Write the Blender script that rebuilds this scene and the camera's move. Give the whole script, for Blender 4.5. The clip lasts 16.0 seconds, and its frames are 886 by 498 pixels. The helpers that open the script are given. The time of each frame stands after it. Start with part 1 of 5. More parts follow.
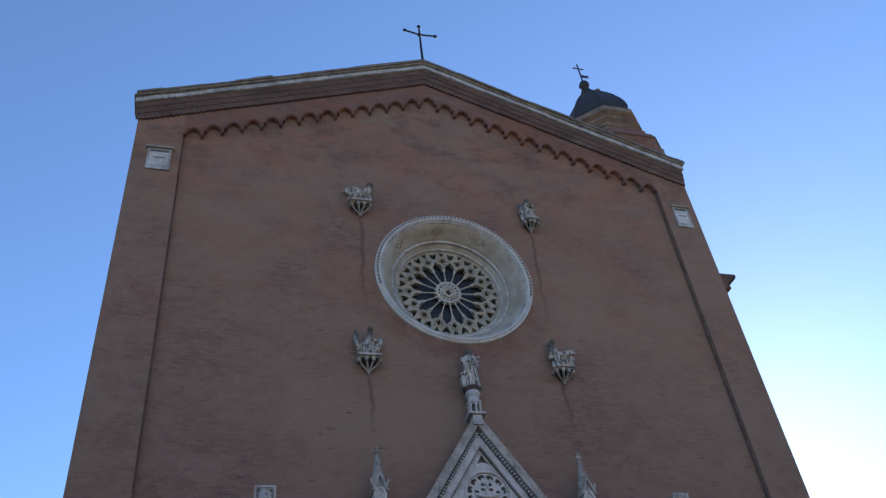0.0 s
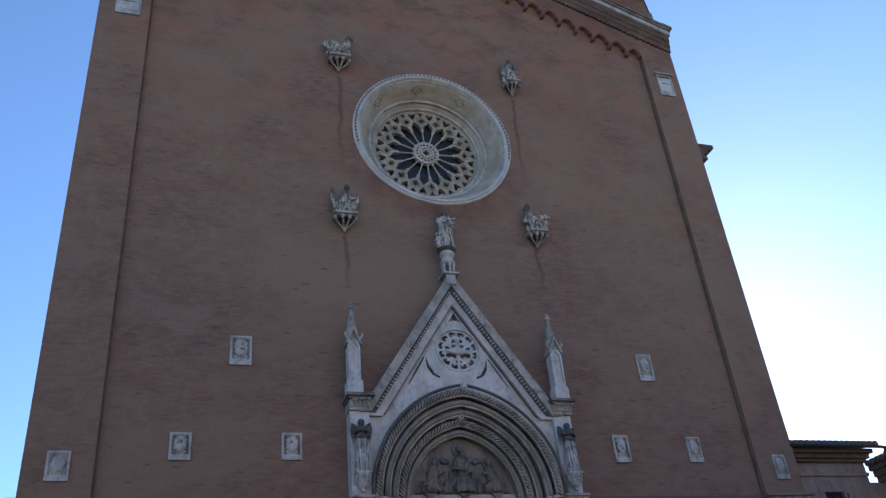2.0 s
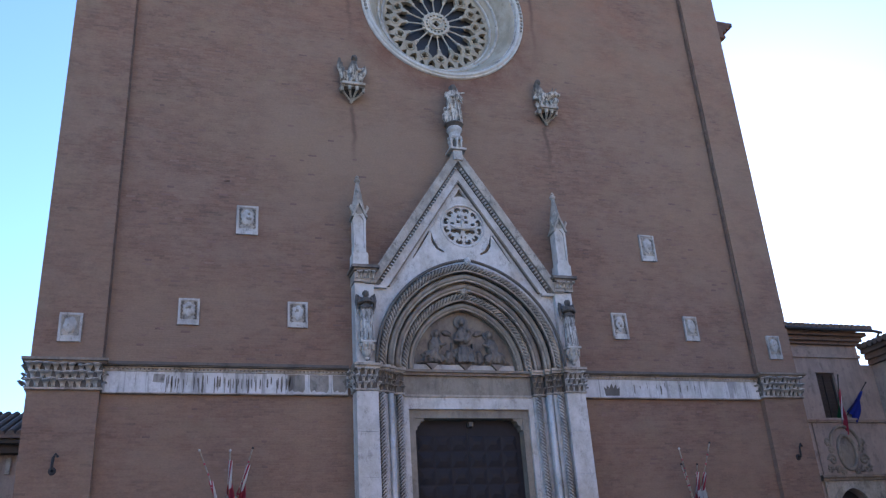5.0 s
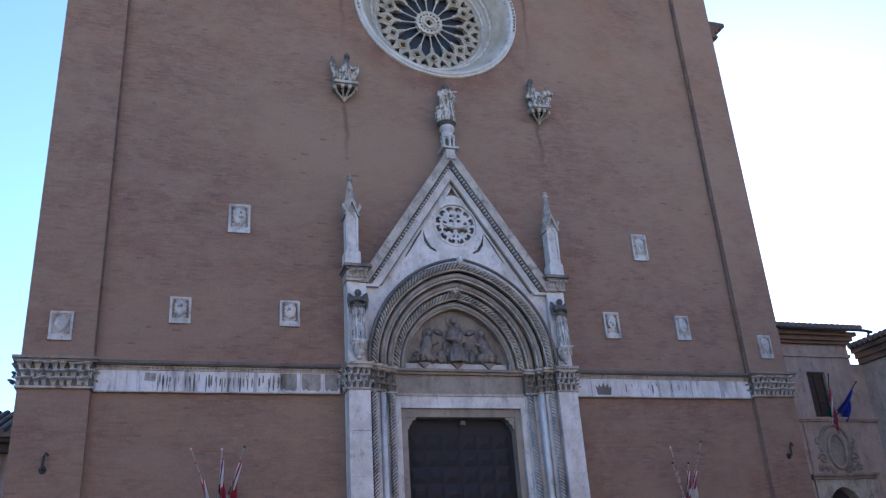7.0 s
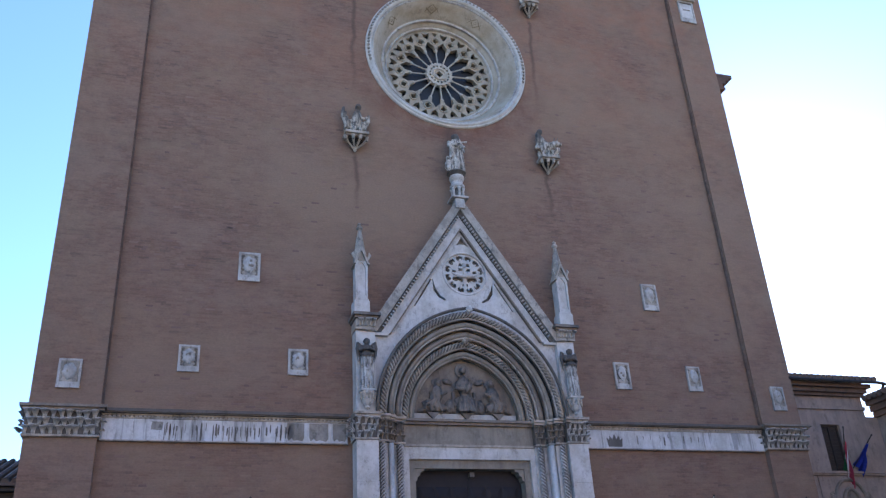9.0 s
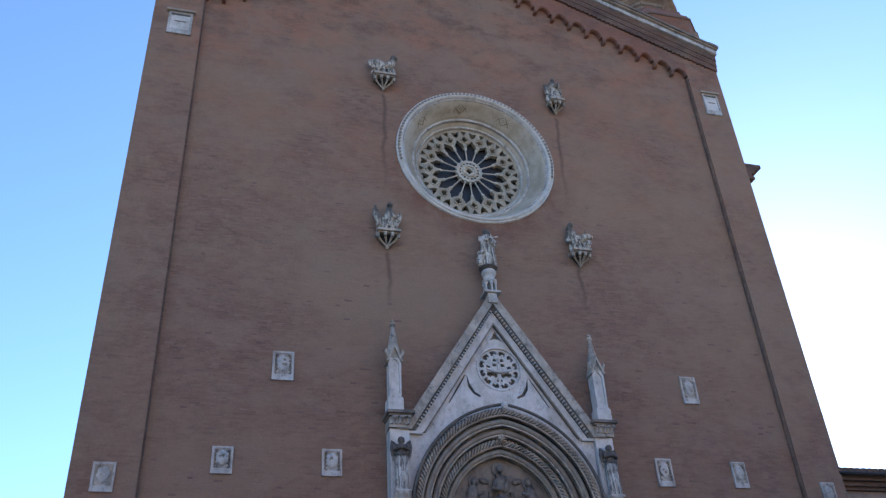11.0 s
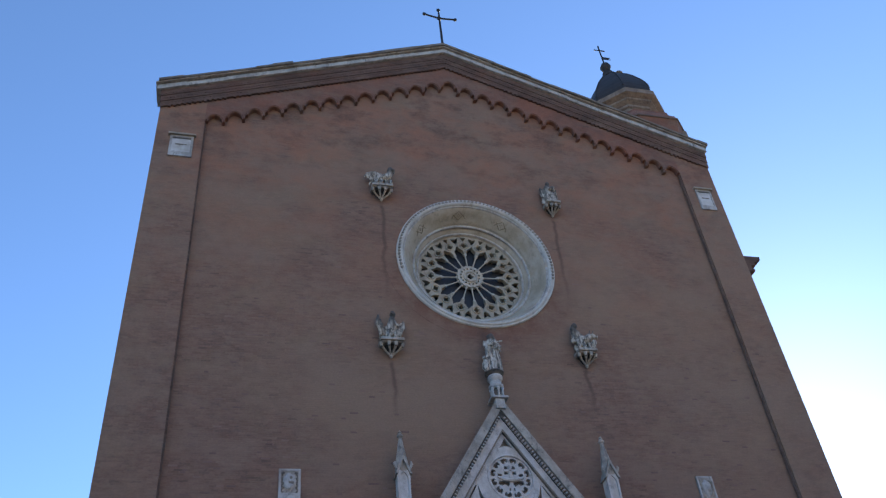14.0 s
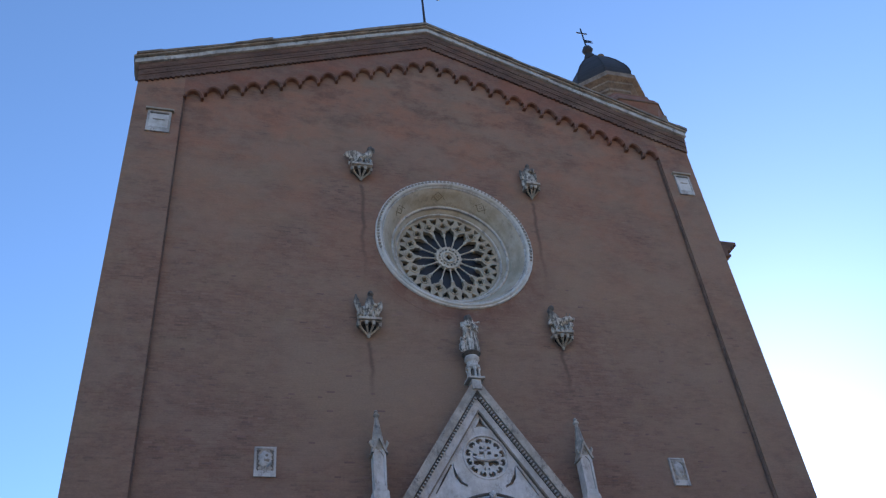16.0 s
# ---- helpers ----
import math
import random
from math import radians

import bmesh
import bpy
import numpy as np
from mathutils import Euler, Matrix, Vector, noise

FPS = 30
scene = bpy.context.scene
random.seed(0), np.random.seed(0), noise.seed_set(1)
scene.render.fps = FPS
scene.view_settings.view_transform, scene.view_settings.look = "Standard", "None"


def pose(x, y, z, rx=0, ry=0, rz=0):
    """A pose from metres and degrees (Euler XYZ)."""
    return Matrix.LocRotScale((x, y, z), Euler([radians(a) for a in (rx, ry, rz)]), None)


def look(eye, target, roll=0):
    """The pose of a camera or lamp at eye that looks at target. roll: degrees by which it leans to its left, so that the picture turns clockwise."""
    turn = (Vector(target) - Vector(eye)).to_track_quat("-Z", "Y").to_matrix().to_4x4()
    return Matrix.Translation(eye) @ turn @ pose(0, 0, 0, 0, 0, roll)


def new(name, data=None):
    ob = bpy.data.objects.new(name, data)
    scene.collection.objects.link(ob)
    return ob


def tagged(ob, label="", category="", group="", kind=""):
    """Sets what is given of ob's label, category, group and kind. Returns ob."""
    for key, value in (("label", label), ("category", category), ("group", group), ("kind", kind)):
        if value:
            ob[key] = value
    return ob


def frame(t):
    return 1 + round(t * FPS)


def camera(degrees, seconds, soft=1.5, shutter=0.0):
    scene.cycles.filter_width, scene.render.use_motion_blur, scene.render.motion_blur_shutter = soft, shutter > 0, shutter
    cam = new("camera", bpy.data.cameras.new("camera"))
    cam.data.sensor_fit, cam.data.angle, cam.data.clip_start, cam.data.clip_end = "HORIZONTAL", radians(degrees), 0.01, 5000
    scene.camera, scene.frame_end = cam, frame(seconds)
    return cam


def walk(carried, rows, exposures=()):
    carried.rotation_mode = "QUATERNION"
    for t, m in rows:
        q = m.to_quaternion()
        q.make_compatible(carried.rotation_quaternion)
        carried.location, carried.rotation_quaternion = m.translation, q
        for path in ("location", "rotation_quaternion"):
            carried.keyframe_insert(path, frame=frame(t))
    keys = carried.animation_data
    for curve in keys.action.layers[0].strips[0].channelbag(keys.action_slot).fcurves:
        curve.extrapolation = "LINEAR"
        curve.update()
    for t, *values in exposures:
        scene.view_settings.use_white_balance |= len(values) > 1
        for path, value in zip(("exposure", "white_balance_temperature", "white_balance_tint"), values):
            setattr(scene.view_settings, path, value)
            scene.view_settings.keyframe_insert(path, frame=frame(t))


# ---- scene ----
cam = camera(54.79, 16.0, soft=1.3)
EYE = (-8.555, -23.858, 1.600)
# seconds and the turn about x, y, z: the camera stands on the square and tilts
TURNS = [
    (0.0, 130.803, 5.814, -14.534),
    (0.5, 130.060, 5.783, -14.899),
    (1.0, 128.060, 5.800, -15.601),
    (1.5, 124.894, 5.471, -16.408),
    (2.0, 121.279, 5.130, -16.946),
    (2.5, 118.175, 4.059, -16.718),
    (3.0, 115.852, 3.437, -16.732),
    (3.5, 114.552, 2.996, -16.777),
    (4.0, 113.780, 3.111, -16.920),
    (4.5, 113.034, 3.362, -17.096),
    (7.0, 112.822, 3.654, -17.815),
    (7.5, 113.155, 3.634, -17.822),
    (8.0, 113.707, 3.419, -17.861),
    (8.5, 114.860, 3.272, -17.642),
    (9.0, 116.130, 3.187, -17.337),
    (11.5, 124.305, 3.423, -14.331),
    (12.0, 125.840, 3.823, -13.889),
    (12.5, 127.270, 4.020, -13.394),
    (13.0, 128.620, 4.579, -13.063),
    (13.5, 129.618, 5.035, -12.974),
    (14.0, 129.898, 5.206, -13.163),
    (14.5, 128.981, 5.316, -13.584),
    (15.0, 128.498, 5.328, -14.015),
    (15.5, 128.453, 5.350, -14.447),
    (16.0, 128.446, 5.399, -14.838),
]
EXPOSURES = [(0.0, 1.63, 7050, 10), (2.0, 1.7, 7050, 10), (3.5, 1.95, 7070, 11), (4.5, 2.34, 7050, 13), (7.0, 2.49, 7000, 14), (9.2, 2.44, 7000, 13), (11.5, 2.08, 7050, 11), (14.0, 1.8, 7050, 10), (16.0, 1.8, 7050, 10)]
walk(cam, [(t, pose(*EYE, rx, ry, rz)) for t, rx, ry, rz in TURNS], EXPOSURES)

# ---- daylight: low sun behind the church, the facade in shade ----
SUN_AZ, SUN_EL = 39.0, 22.0
world = bpy.data.worlds.new("sky")
scene.world = world
world.use_nodes = True
wn = world.node_tree.nodes
sky = wn.new("ShaderNodeTexSky")
sky.sky_type = "NISHITA"
sky.sun_disc = False
sky.sun_elevation, sky.sun_rotation = radians(SUN_EL), radians(SUN_AZ)
sky.air_density, sky.dust_density, sky.ozone_density = 1.0, 0.5, 6.4
sky.altitude = 1500
wn["Background"].inputs["Strength"].default_value = 0.1
world.node_tree.links.new(sky.outputs["Color"], wn["Background"].inputs["Color"])
sun_data = bpy.data.lights.new("sun", "SUN")
sun_data.energy, sun_data.angle, sun_data.color = 3.0, radians(0.5), (1.0, 0.9, 0.76)
sun = new("sun", sun_data)
sun.matrix_world = look((60, 62, 36), (60 - math.sin(radians(SUN_AZ)) * math.cos(radians(SUN_EL)),
                                        62 - math.cos(radians(SUN_AZ)) * math.cos(radians(SUN_EL)), 36 - math.sin(radians(SUN_EL))))


# ---- materials ----
class Mat:
    """A small node builder."""

    def __init__(self, name, rough=0.85, metal=0.0):
        self.m = bpy.data.materials.new(name)
        self.m.use_nodes = True
        self.t = self.m.node_tree
        self.b = self.t.nodes["Principled BSDF"]
        self.b.inputs["Roughness"].default_value = rough
        self.b.inputs["Metallic"].default_value = metal
        self.coord = self.t.nodes.new("ShaderNodeTexCoord").outputs["Object"]

    def node(self, kind, **values):
        n = self.t.nodes.new(kind)
        for k, v in values.items():
            n.inputs[k.replace("_", " ")].default_value = v
        return n

    def link(self, a, b):
        self.t.links.new(a, b)

    def mapped(self, scale, offset=(0, 0, 0)):
        n = self.node("ShaderNodeMapping", Scale=scale, Location=offset)
        self.link(self.coord, n.inputs["Vector"])
        return n.outputs["Vector"]

    def noise(self, scale, size=1.0, detail=5.0, rough=0.6, offset=(0, 0, 0), lo=0.35, hi=0.65):
        n = self.node("ShaderNodeTexNoise", Scale=size, Detail=detail, Roughness=rough)
        self.link(self.mapped(scale, offset), n.inputs["Vector"])
        r = self.node("ShaderNodeMapRange", From_Min=lo, From_Max=hi)
        self.link(n.outputs["Fac"], r.inputs["Value"])
        return r.outputs["Result"]

    def mix(self, fac, a, b, blend="MIX"):
        n = self.t.nodes.new("ShaderNodeMix")
        n.data_type, n.blend_type = "RGBA", blend
        for sock, v in ((n.inputs[0], fac), (n.inputs[6], a), (n.inputs[7], b)):
            if isinstance(v, (int, float)):
                sock.default_value = v
            elif isinstance(v, tuple):
                sock.default_value = (*v, 1.0)
            else:
                self.link(v, sock)
        return n.outputs[2]

    def math(self, op, a, b=0.0):
        n = self.t.nodes.new("ShaderNodeMath")
        n.operation = op
        for sock, v in ((n.inputs[0], a), (n.inputs[1], b)):
            if isinstance(v, (int, float)):
                sock.default_value = v
            else:
                self.link(v, sock)
        return n.outputs[0]

    def span(self, value, lo, hi):
        n = self.node("ShaderNodeMapRange", From_Min=lo, From_Max=hi)
        self.link(value, n.inputs["Value"])
        return n.outputs["Result"]

    def color(self, c):
        if isinstance(c, tuple):
            self.b.inputs["Base Color"].default_value = (*c, 1.0)
        else:
            self.link(c, self.b.inputs["Base Color"])
        return self

    def bump(self, height, strength=0.4, distance=0.02):
        n = self.node("ShaderNodeBump", Strength=strength, Distance=distance)
        self.link(height, n.inputs["Height"])
        self.link(n.outputs["Normal"], self.b.inputs["Normal"])
        return self

    def done(self):
        return self.m


def brick_material(name, c1, c2, mortar, red, pale, drips=False, sooty=0.0):
    k = Mat(name, 0.92)
    sep = k.t.nodes.new("ShaderNodeSeparateXYZ")
    k.link(k.coord, sep.inputs[0])
    com = k.t.nodes.new("ShaderNodeCombineXYZ")
    k.link(k.math("ADD", sep.outputs[0], sep.outputs[1]), com.inputs[0])
    k.link(sep.outputs[2], com.inputs[1])
    br = k.node("ShaderNodeTexBrick", Scale=1.0, Mortar_Size=0.007, Mortar_Smooth=0.3, Bias=0.0, Brick_Width=0.29, Row_Height=0.068)
    br.offset = 0.5
    wob = k.node("ShaderNodeTexNoise", Scale=1.7, Detail=3.0)
    k.link(k.coord, wob.inputs["Vector"])
    wsub = k.t.nodes.new("ShaderNodeVectorMath")
    wsub.operation = "MULTIPLY_ADD"
    k.link(wob.outputs["Color"], wsub.inputs[0])
    wsub.inputs[1].default_value = (0.05, 0.016, 0.0)
    k.link(com.outputs[0], wsub.inputs[2])
    k.link(wsub.outputs[0], br.inputs["Vector"])
    br.inputs["Color1"].default_value = (*c1, 1)
    br.inputs["Color2"].default_value = (*c2, 1)
    br.inputs["Mortar"].default_value = (*mortar, 1)
    col = br.outputs["Color"]
    # single burnt and single pale bricks, thicker in some stretches of the wall
    pick = k.node("ShaderNodeTexBrick", Scale=1.0, Mortar_Size=0.004, Mortar_Smooth=0.6, Bias=0.0, Brick_Width=0.29, Row_Height=0.068)
    pick.offset = 0.5
    k.link(wsub.outputs[0], pick.inputs["Vector"])
    pick.inputs["Color1"].default_value = (0, 0, 0, 1)
    pick.inputs["Color2"].default_value = (1, 1, 1, 1)
    pick.inputs["Mortar"].default_value = (0.5, 0.5, 0.5, 1)
    crowd = k.noise((0.5, 0.5, 0.9), 1.0, 5, 0.65, (8, 1, 4), 0.4, 0.66)
    burnt = k.math("MULTIPLY", k.span(pick.outputs["Color"], 0.8, 0.97), k.math("ADD", 0.3, k.math("MULTIPLY", crowd, 0.6)))
    col = k.mix(burnt, col, (0.1, 0.064, 0.055))
    chalky = k.math("MULTIPLY", k.math("SUBTRACT", 1.0, k.span(pick.outputs["Color"], 0.03, 0.17)), k.noise((0.6, 0.6, 1.0), 1.0, 5, 0.65, (3, 7, 1), 0.42, 0.66))
    col = k.mix(k.math("MULTIPLY", chalky, 0.62), col, (0.39, 0.28, 0.21))
    # soft dark or bright courses
    streak = k.noise((1.5, 1.5, 5.0), 1.0, 6, 0.72, lo=0.5, hi=0.7)
    col = k.mix(k.math("MULTIPLY", streak, 0.16), col, (0.105, 0.058, 0.046))
    streak2 = k.noise((1.5, 1.5, 4.5), 1.0, 6, 0.72, (7, 3, 1), 0.52, 0.72)
    col = k.mix(k.math("MULTIPLY", streak2, 0.16), col, (0.28, 0.21, 0.17))
    # short dark and pale patches, a few bricks wide
    patch = k.noise((1.7, 1.7, 2.4), 1.0, 7, 0.75, (5, 8, 2), 0.45, 0.75)
    col = k.mix(k.math("MULTIPLY", patch, 0.42), col, (0.135, 0.086, 0.072))
    patch2 = k.noise((0.8, 0.8, 1.1), 1.0, 7, 0.75, (15, 3, 12), 0.46, 0.72)
    col = k.mix(k.math("MULTIPLY", patch2, 0.6), col, (0.31, 0.226, 0.168))
    # small smoky and yellowish blotches over several courses
    blot = k.noise((2.6, 2.6, 4.2), 1.0, 5, 0.65, (21, 5, 3), 0.53, 0.66)
    col = k.mix(k.math("MULTIPLY", blot, 0.38), col, (0.125, 0.092, 0.085))
    blot2 = k.noise((0.55, 0.55, 0.8), 1.0, 6, 0.7, (4, 15, 8), 0.5, 0.66)
    col = k.mix(k.math("MULTIPLY", blot2, 0.35), col, (0.29, 0.225, 0.15))
    # broad weathering
    big = k.noise((0.16, 0.16, 0.22), 1.0, 5, 0.6, (3, 1, 5), 0.42, 0.68)
    col = k.mix(k.math("MULTIPLY", big, 0.7), col, pale)
    # red brick patches higher up; their colour also carries warm bounced light
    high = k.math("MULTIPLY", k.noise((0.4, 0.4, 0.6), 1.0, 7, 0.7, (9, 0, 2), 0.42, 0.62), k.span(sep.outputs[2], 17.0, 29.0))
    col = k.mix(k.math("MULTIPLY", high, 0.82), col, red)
    if drips:
        # pale repointed clouds and sooty runs high on the wall
        cloud = k.noise((0.22, 0.22, 0.4), 1.0, 7, 0.68, (2, 6, 9), 0.5, 0.58)
        col = k.mix(k.math("MULTIPLY", cloud, 0.42), col, (0.3, 0.22, 0.168))
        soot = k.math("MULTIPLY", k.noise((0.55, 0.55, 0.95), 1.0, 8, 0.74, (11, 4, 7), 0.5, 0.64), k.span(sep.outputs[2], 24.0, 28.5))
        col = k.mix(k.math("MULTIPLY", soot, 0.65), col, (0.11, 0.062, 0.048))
    if sooty:
        soil = k.noise((0.9, 0.9, 1.6), 1.0, 8, 0.75, (6, 2, 13), 0.46, 0.62)
        col = k.mix(k.math("MULTIPLY", soil, sooty), col, (0.065, 0.042, 0.036))
    if drips:
        # damp red brick round the lower half of the rose
        dx, dz = k.math("SUBTRACT", sep.outputs[0], 0.227), k.math("SUBTRACT", sep.outputs[2], 21.88)
        far = k.math("SQRT", k.math("ADD", k.math("MULTIPLY", dx, dx), k.math("MULTIPLY", dz, dz)))
        ring = k.math("MULTIPLY", k.math("SUBTRACT", 1.0, k.span(far, 3.2, 4.3)), k.math("SUBTRACT", 1.0, k.span(dz, -2.2, 0.3)))
        ring = k.math("MULTIPLY", ring, k.noise((1.1, 1.1, 1.1), 1.0, 6, 0.7, (1, 9, 4), 0.35, 0.6))
        col = k.mix(k.math("MULTIPLY", ring, 0.75), col, (0.17, 0.07, 0.05))
        # rain streaks under the four brackets, and damp red brick below the rose
        for bx, bz, bl in ((-3.3, 24.4, 5.0), (3.75, 24.4, 4.5), (-3.25, 17.2, 2.2), (3.72, 17.3, 2.0), (0.1, 19.0, 3.2)):
            wide = 0.34 if bx == 0.1 else 0.11
            wob = k.math("MULTIPLY", k.noise((0.0, 0.0, 0.8), 1.0, 3, 0.6, (bx, 0, 0), 0.2, 0.8), 0.3)
            off = k.math("ABSOLUTE", k.math("SUBTRACT", k.math("ADD", sep.outputs[0], wob), bx + 0.15))
            near = k.math("SUBTRACT", 1.0, k.span(off, 0.02, wide))
            down = k.math("SUBTRACT", bz, sep.outputs[2])
            fade = k.math("MULTIPLY", k.span(down, -0.1, 0.1), k.math("SUBTRACT", 1.0, k.span(down, bl * 0.4, bl)))
            col = k.mix(k.math("MULTIPLY", k.math("MULTIPLY", near, fade), 0.62), col, (0.1, 0.062, 0.05))
    grain = k.noise((14, 14, 26), 1.0, 3, 0.6, (1, 2, 3), 0.25, 0.75)
    col = k.mix(0.5, col, k.mix(grain, (0.09, 0.06, 0.05), (0.3, 0.23, 0.2)), "OVERLAY")
    rough_h = k.math("ADD", k.math("MULTIPLY", br.outputs["Fac"], -0.6), k.math("ADD", k.math("MULTIPLY", grain, 0.5), k.math("MULTIPLY", streak, -0.5)))
    return k.color(col).bump(rough_h, 0.28, 0.02).done()


def stone_material(name, base, stain, dark, amount=0.5, drip=0.0, rough=0.6):
    k = Mat(name, rough)
    col = k.mix(k.noise((1.7, 1.7, 1.2), 1.0, 7, 0.72, lo=0.42, hi=0.62), base, stain)
    veins = k.noise((3.6, 3.6, 2.2), 1.0, 8, 0.78, (4, 2, 8), 0.535, 0.64)
    col = k.mix(k.math("MULTIPLY", veins, amount), col, dark)
    smear = k.noise((0.9, 0.9, 0.75), 1.0, 8, 0.75, (9, 6, 3), 0.53, 0.62)
    half = tuple(0.55 * a + 0.45 * b for a, b in zip(dark, stain))
    col = k.mix(k.math("MULTIPLY", smear, amount * 0.75), col, half)
    if drip:
        d = k.noise((5.5, 5.5, 0.35), 1.0, 4, 0.6, (2, 0, 1), 0.54, 0.62)
        col = k.mix(k.math("MULTIPLY", d, drip), col, dark)
    grain = k.noise((22, 22, 22), 1.0, 4, 0.7, lo=0.2, hi=0.8)
    col = k.mix(0.18, col, k.mix(grain, (0.3, 0.3, 0.3), (0.7, 0.7, 0.7)), "OVERLAY")
    return k.color(col).bump(grain, 0.25, 0.01).done()


def soiled_stone(name, pale, grey, dark, z0, z1, amount=0.9):
    """Carved stone whose upper part, from z0 to z1 over its foot, has gone black with an uneven edge."""
    k = Mat(name, 0.75)
    sep = k.t.nodes.new("ShaderNodeSeparateXYZ")
    k.link(k.coord, sep.inputs[0])
    col = k.mix(k.noise((5, 5, 2.5), 1.0, 6, 0.7, lo=0.4, hi=0.62), pale, grey)
    runs = k.noise((17, 17, 2.4), 1.0, 5, 0.65, (3, 1, 6), 0.5, 0.58)
    col = k.mix(k.math("MULTIPLY", runs, 0.8), col, dark)
    spots = k.noise((7, 7, 6), 1.0, 5, 0.65, (8, 2, 5), 0.54, 0.62)
    col = k.mix(k.math("MULTIPLY", spots, 0.75), col, dark)
    edge = k.math("ADD", sep.outputs[2], k.math("MULTIPLY", k.noise((6, 6, 6), 1.0, 5, 0.7, (1, 4, 2), 0.2, 0.8), 0.16))
    col = k.mix(k.math("MULTIPLY", k.span(edge, z0 + 0.08, z1 + 0.08), amount), col, dark)
    grain = k.noise((30, 30, 30), 1.0, 4, 0.7, lo=0.2, hi=0.8)
    return k.color(k.mix(0.2, col, k.mix(grain, (0.3, 0.3, 0.3), (0.7, 0.7, 0.7)), "OVERLAY")).bump(grain, 0.3, 0.012).done()


BRICK = brick_material("brick", (0.204, 0.121, 0.087), (0.319, 0.199, 0.147), (0.26, 0.166, 0.125), (0.372, 0.176, 0.108), (0.322, 0.232, 0.163), True)
BRICK_RED = brick_material("red brick", (0.21, 0.106, 0.078), (0.29, 0.146, 0.104), (0.24, 0.15, 0.118), (0.3, 0.125, 0.08), (0.24, 0.16, 0.125), sooty=0.3)
BRICK_DARK = brick_material("dark brick", (0.13, 0.078, 0.062), (0.19, 0.115, 0.09), (0.16, 0.11, 0.092), (0.16, 0.085, 0.062), (0.18, 0.13, 0.105), sooty=0.65)
MARBLE = stone_material("white marble", (0.5, 0.49, 0.48), (0.37, 0.352, 0.325), (0.11, 0.1, 0.09), 0.5)
MARBLE_RIM = stone_material("pale rim marble", (0.47, 0.455, 0.43), (0.37, 0.35, 0.315), (0.11, 0.098, 0.082), 0.38)
MARBLE_DRIP = stone_material("streaked marble", (0.5, 0.5, 0.51), (0.36, 0.355, 0.345), (0.07, 0.067, 0.062), 0.3, 0.5)
MARBLE_OLD = stone_material("weathered marble", (0.36, 0.32, 0.272), (0.205, 0.178, 0.147), (0.05, 0.044, 0.038), 0.8)
MARBLE_STREAK = stone_material("soot-streaked marble", (0.24, 0.22, 0.195), (0.14, 0.128, 0.112), (0.045, 0.04, 0.036), 0.8, 0.85)
# also colours capital cores and rope grooves with the shade of their recesses
MARBLE_DARK = stone_material("sooty and shaded carved marble", (0.1, 0.086, 0.073), (0.065, 0.056, 0.048), (0.022, 0.02, 0.019), 0.6)
MARBLE_WARM = stone_material("ochre stone", (0.33, 0.288, 0.222), (0.22, 0.185, 0.135), (0.075, 0.062, 0.047), 0.55)
MARBLE_TAN = stone_material("brown stained marble", (0.21, 0.17, 0.132), (0.125, 0.1, 0.08), (0.04, 0.034, 0.03), 0.65)
MARBLE_SOIL = stone_material("soiled brown marble", (0.17, 0.14, 0.115), (0.075, 0.062, 0.053), (0.025, 0.022, 0.02), 0.9)
MARBLE_MID = stone_material("greyed marble", (0.42, 0.405, 0.385), (0.26, 0.245, 0.225), (0.075, 0.07, 0.064), 0.75)
BOUNCE_OCHRE = stone_material("ochre bounce plaster", (0.55, 0.42, 0.28), (0.47, 0.35, 0.23), (0.3, 0.22, 0.15), 0.4, 0, 0.9)
STUCCO = stone_material("greyed ochre plaster", (0.29, 0.222, 0.188), (0.225, 0.175, 0.15), (0.105, 0.083, 0.074), 0.6, 0.2, 0.9)
TOWER_STONE = stone_material("buff tower plaster", (0.22, 0.165, 0.125), (0.15, 0.11, 0.084), (0.07, 0.05, 0.04), 0.7, 0.3, 0.9)
TILE = stone_material("terracotta roof tile", (0.14, 0.09, 0.068), (0.1, 0.07, 0.055), (0.045, 0.038, 0.034), 0.6, 0, 0.85)
LEAD = stone_material("dark lead", (0.03, 0.027, 0.03), (0.02, 0.019, 0.022), (0.012, 0.011, 0.012), 0.5, 0.2, 0.8)
PAVING = stone_material("grey paving stone", (0.225, 0.2, 0.17), (0.185, 0.165, 0.14), (0.11, 0.1, 0.085), 0.4, 0, 0.8)


def plain(name, c, rough=0.6, metal=0.0, spread=0.25):
    k = Mat(name, rough, metal)
    n = k.noise((6, 6, 6), 1.0, 5, 0.65, lo=0.25, hi=0.75)
    d = tuple(v * (1 - spread) for v in c)
    return k.color(k.mix(n, c, d)).bump(k.noise((30, 30, 30), 1.0, 3, 0.6), 0.15, 0.005).done()


WOOD = plain("dark oak", (0.011, 0.0078, 0.0115), 0.75, 0, 0.5)
SHUTTER = plain("brown shutter wood", (0.04, 0.025, 0.018), 0.7, 0, 0.4)
IRON = plain("black iron", (0.022, 0.02, 0.022), 0.6, 0.3)
GLASS = plain("dark leaded glass", (0.016, 0.015, 0.018), 0.5, 0, 0.4)
DARK = plain("dark cavity shade", (0.07, 0.064, 0.058), 0.9)
CLOTH_WHITE = plain("white flag cloth", (0.7, 0.68, 0.7), 0.9, 0, 0.15)
CLOTH_RED = plain("crimson flag cloth", (0.45, 0.045, 0.085), 0.9, 0, 0.25)
CLOTH_BLUE = plain("blue flag cloth", (0.015, 0.035, 0.3), 0.9, 0, 0.25)
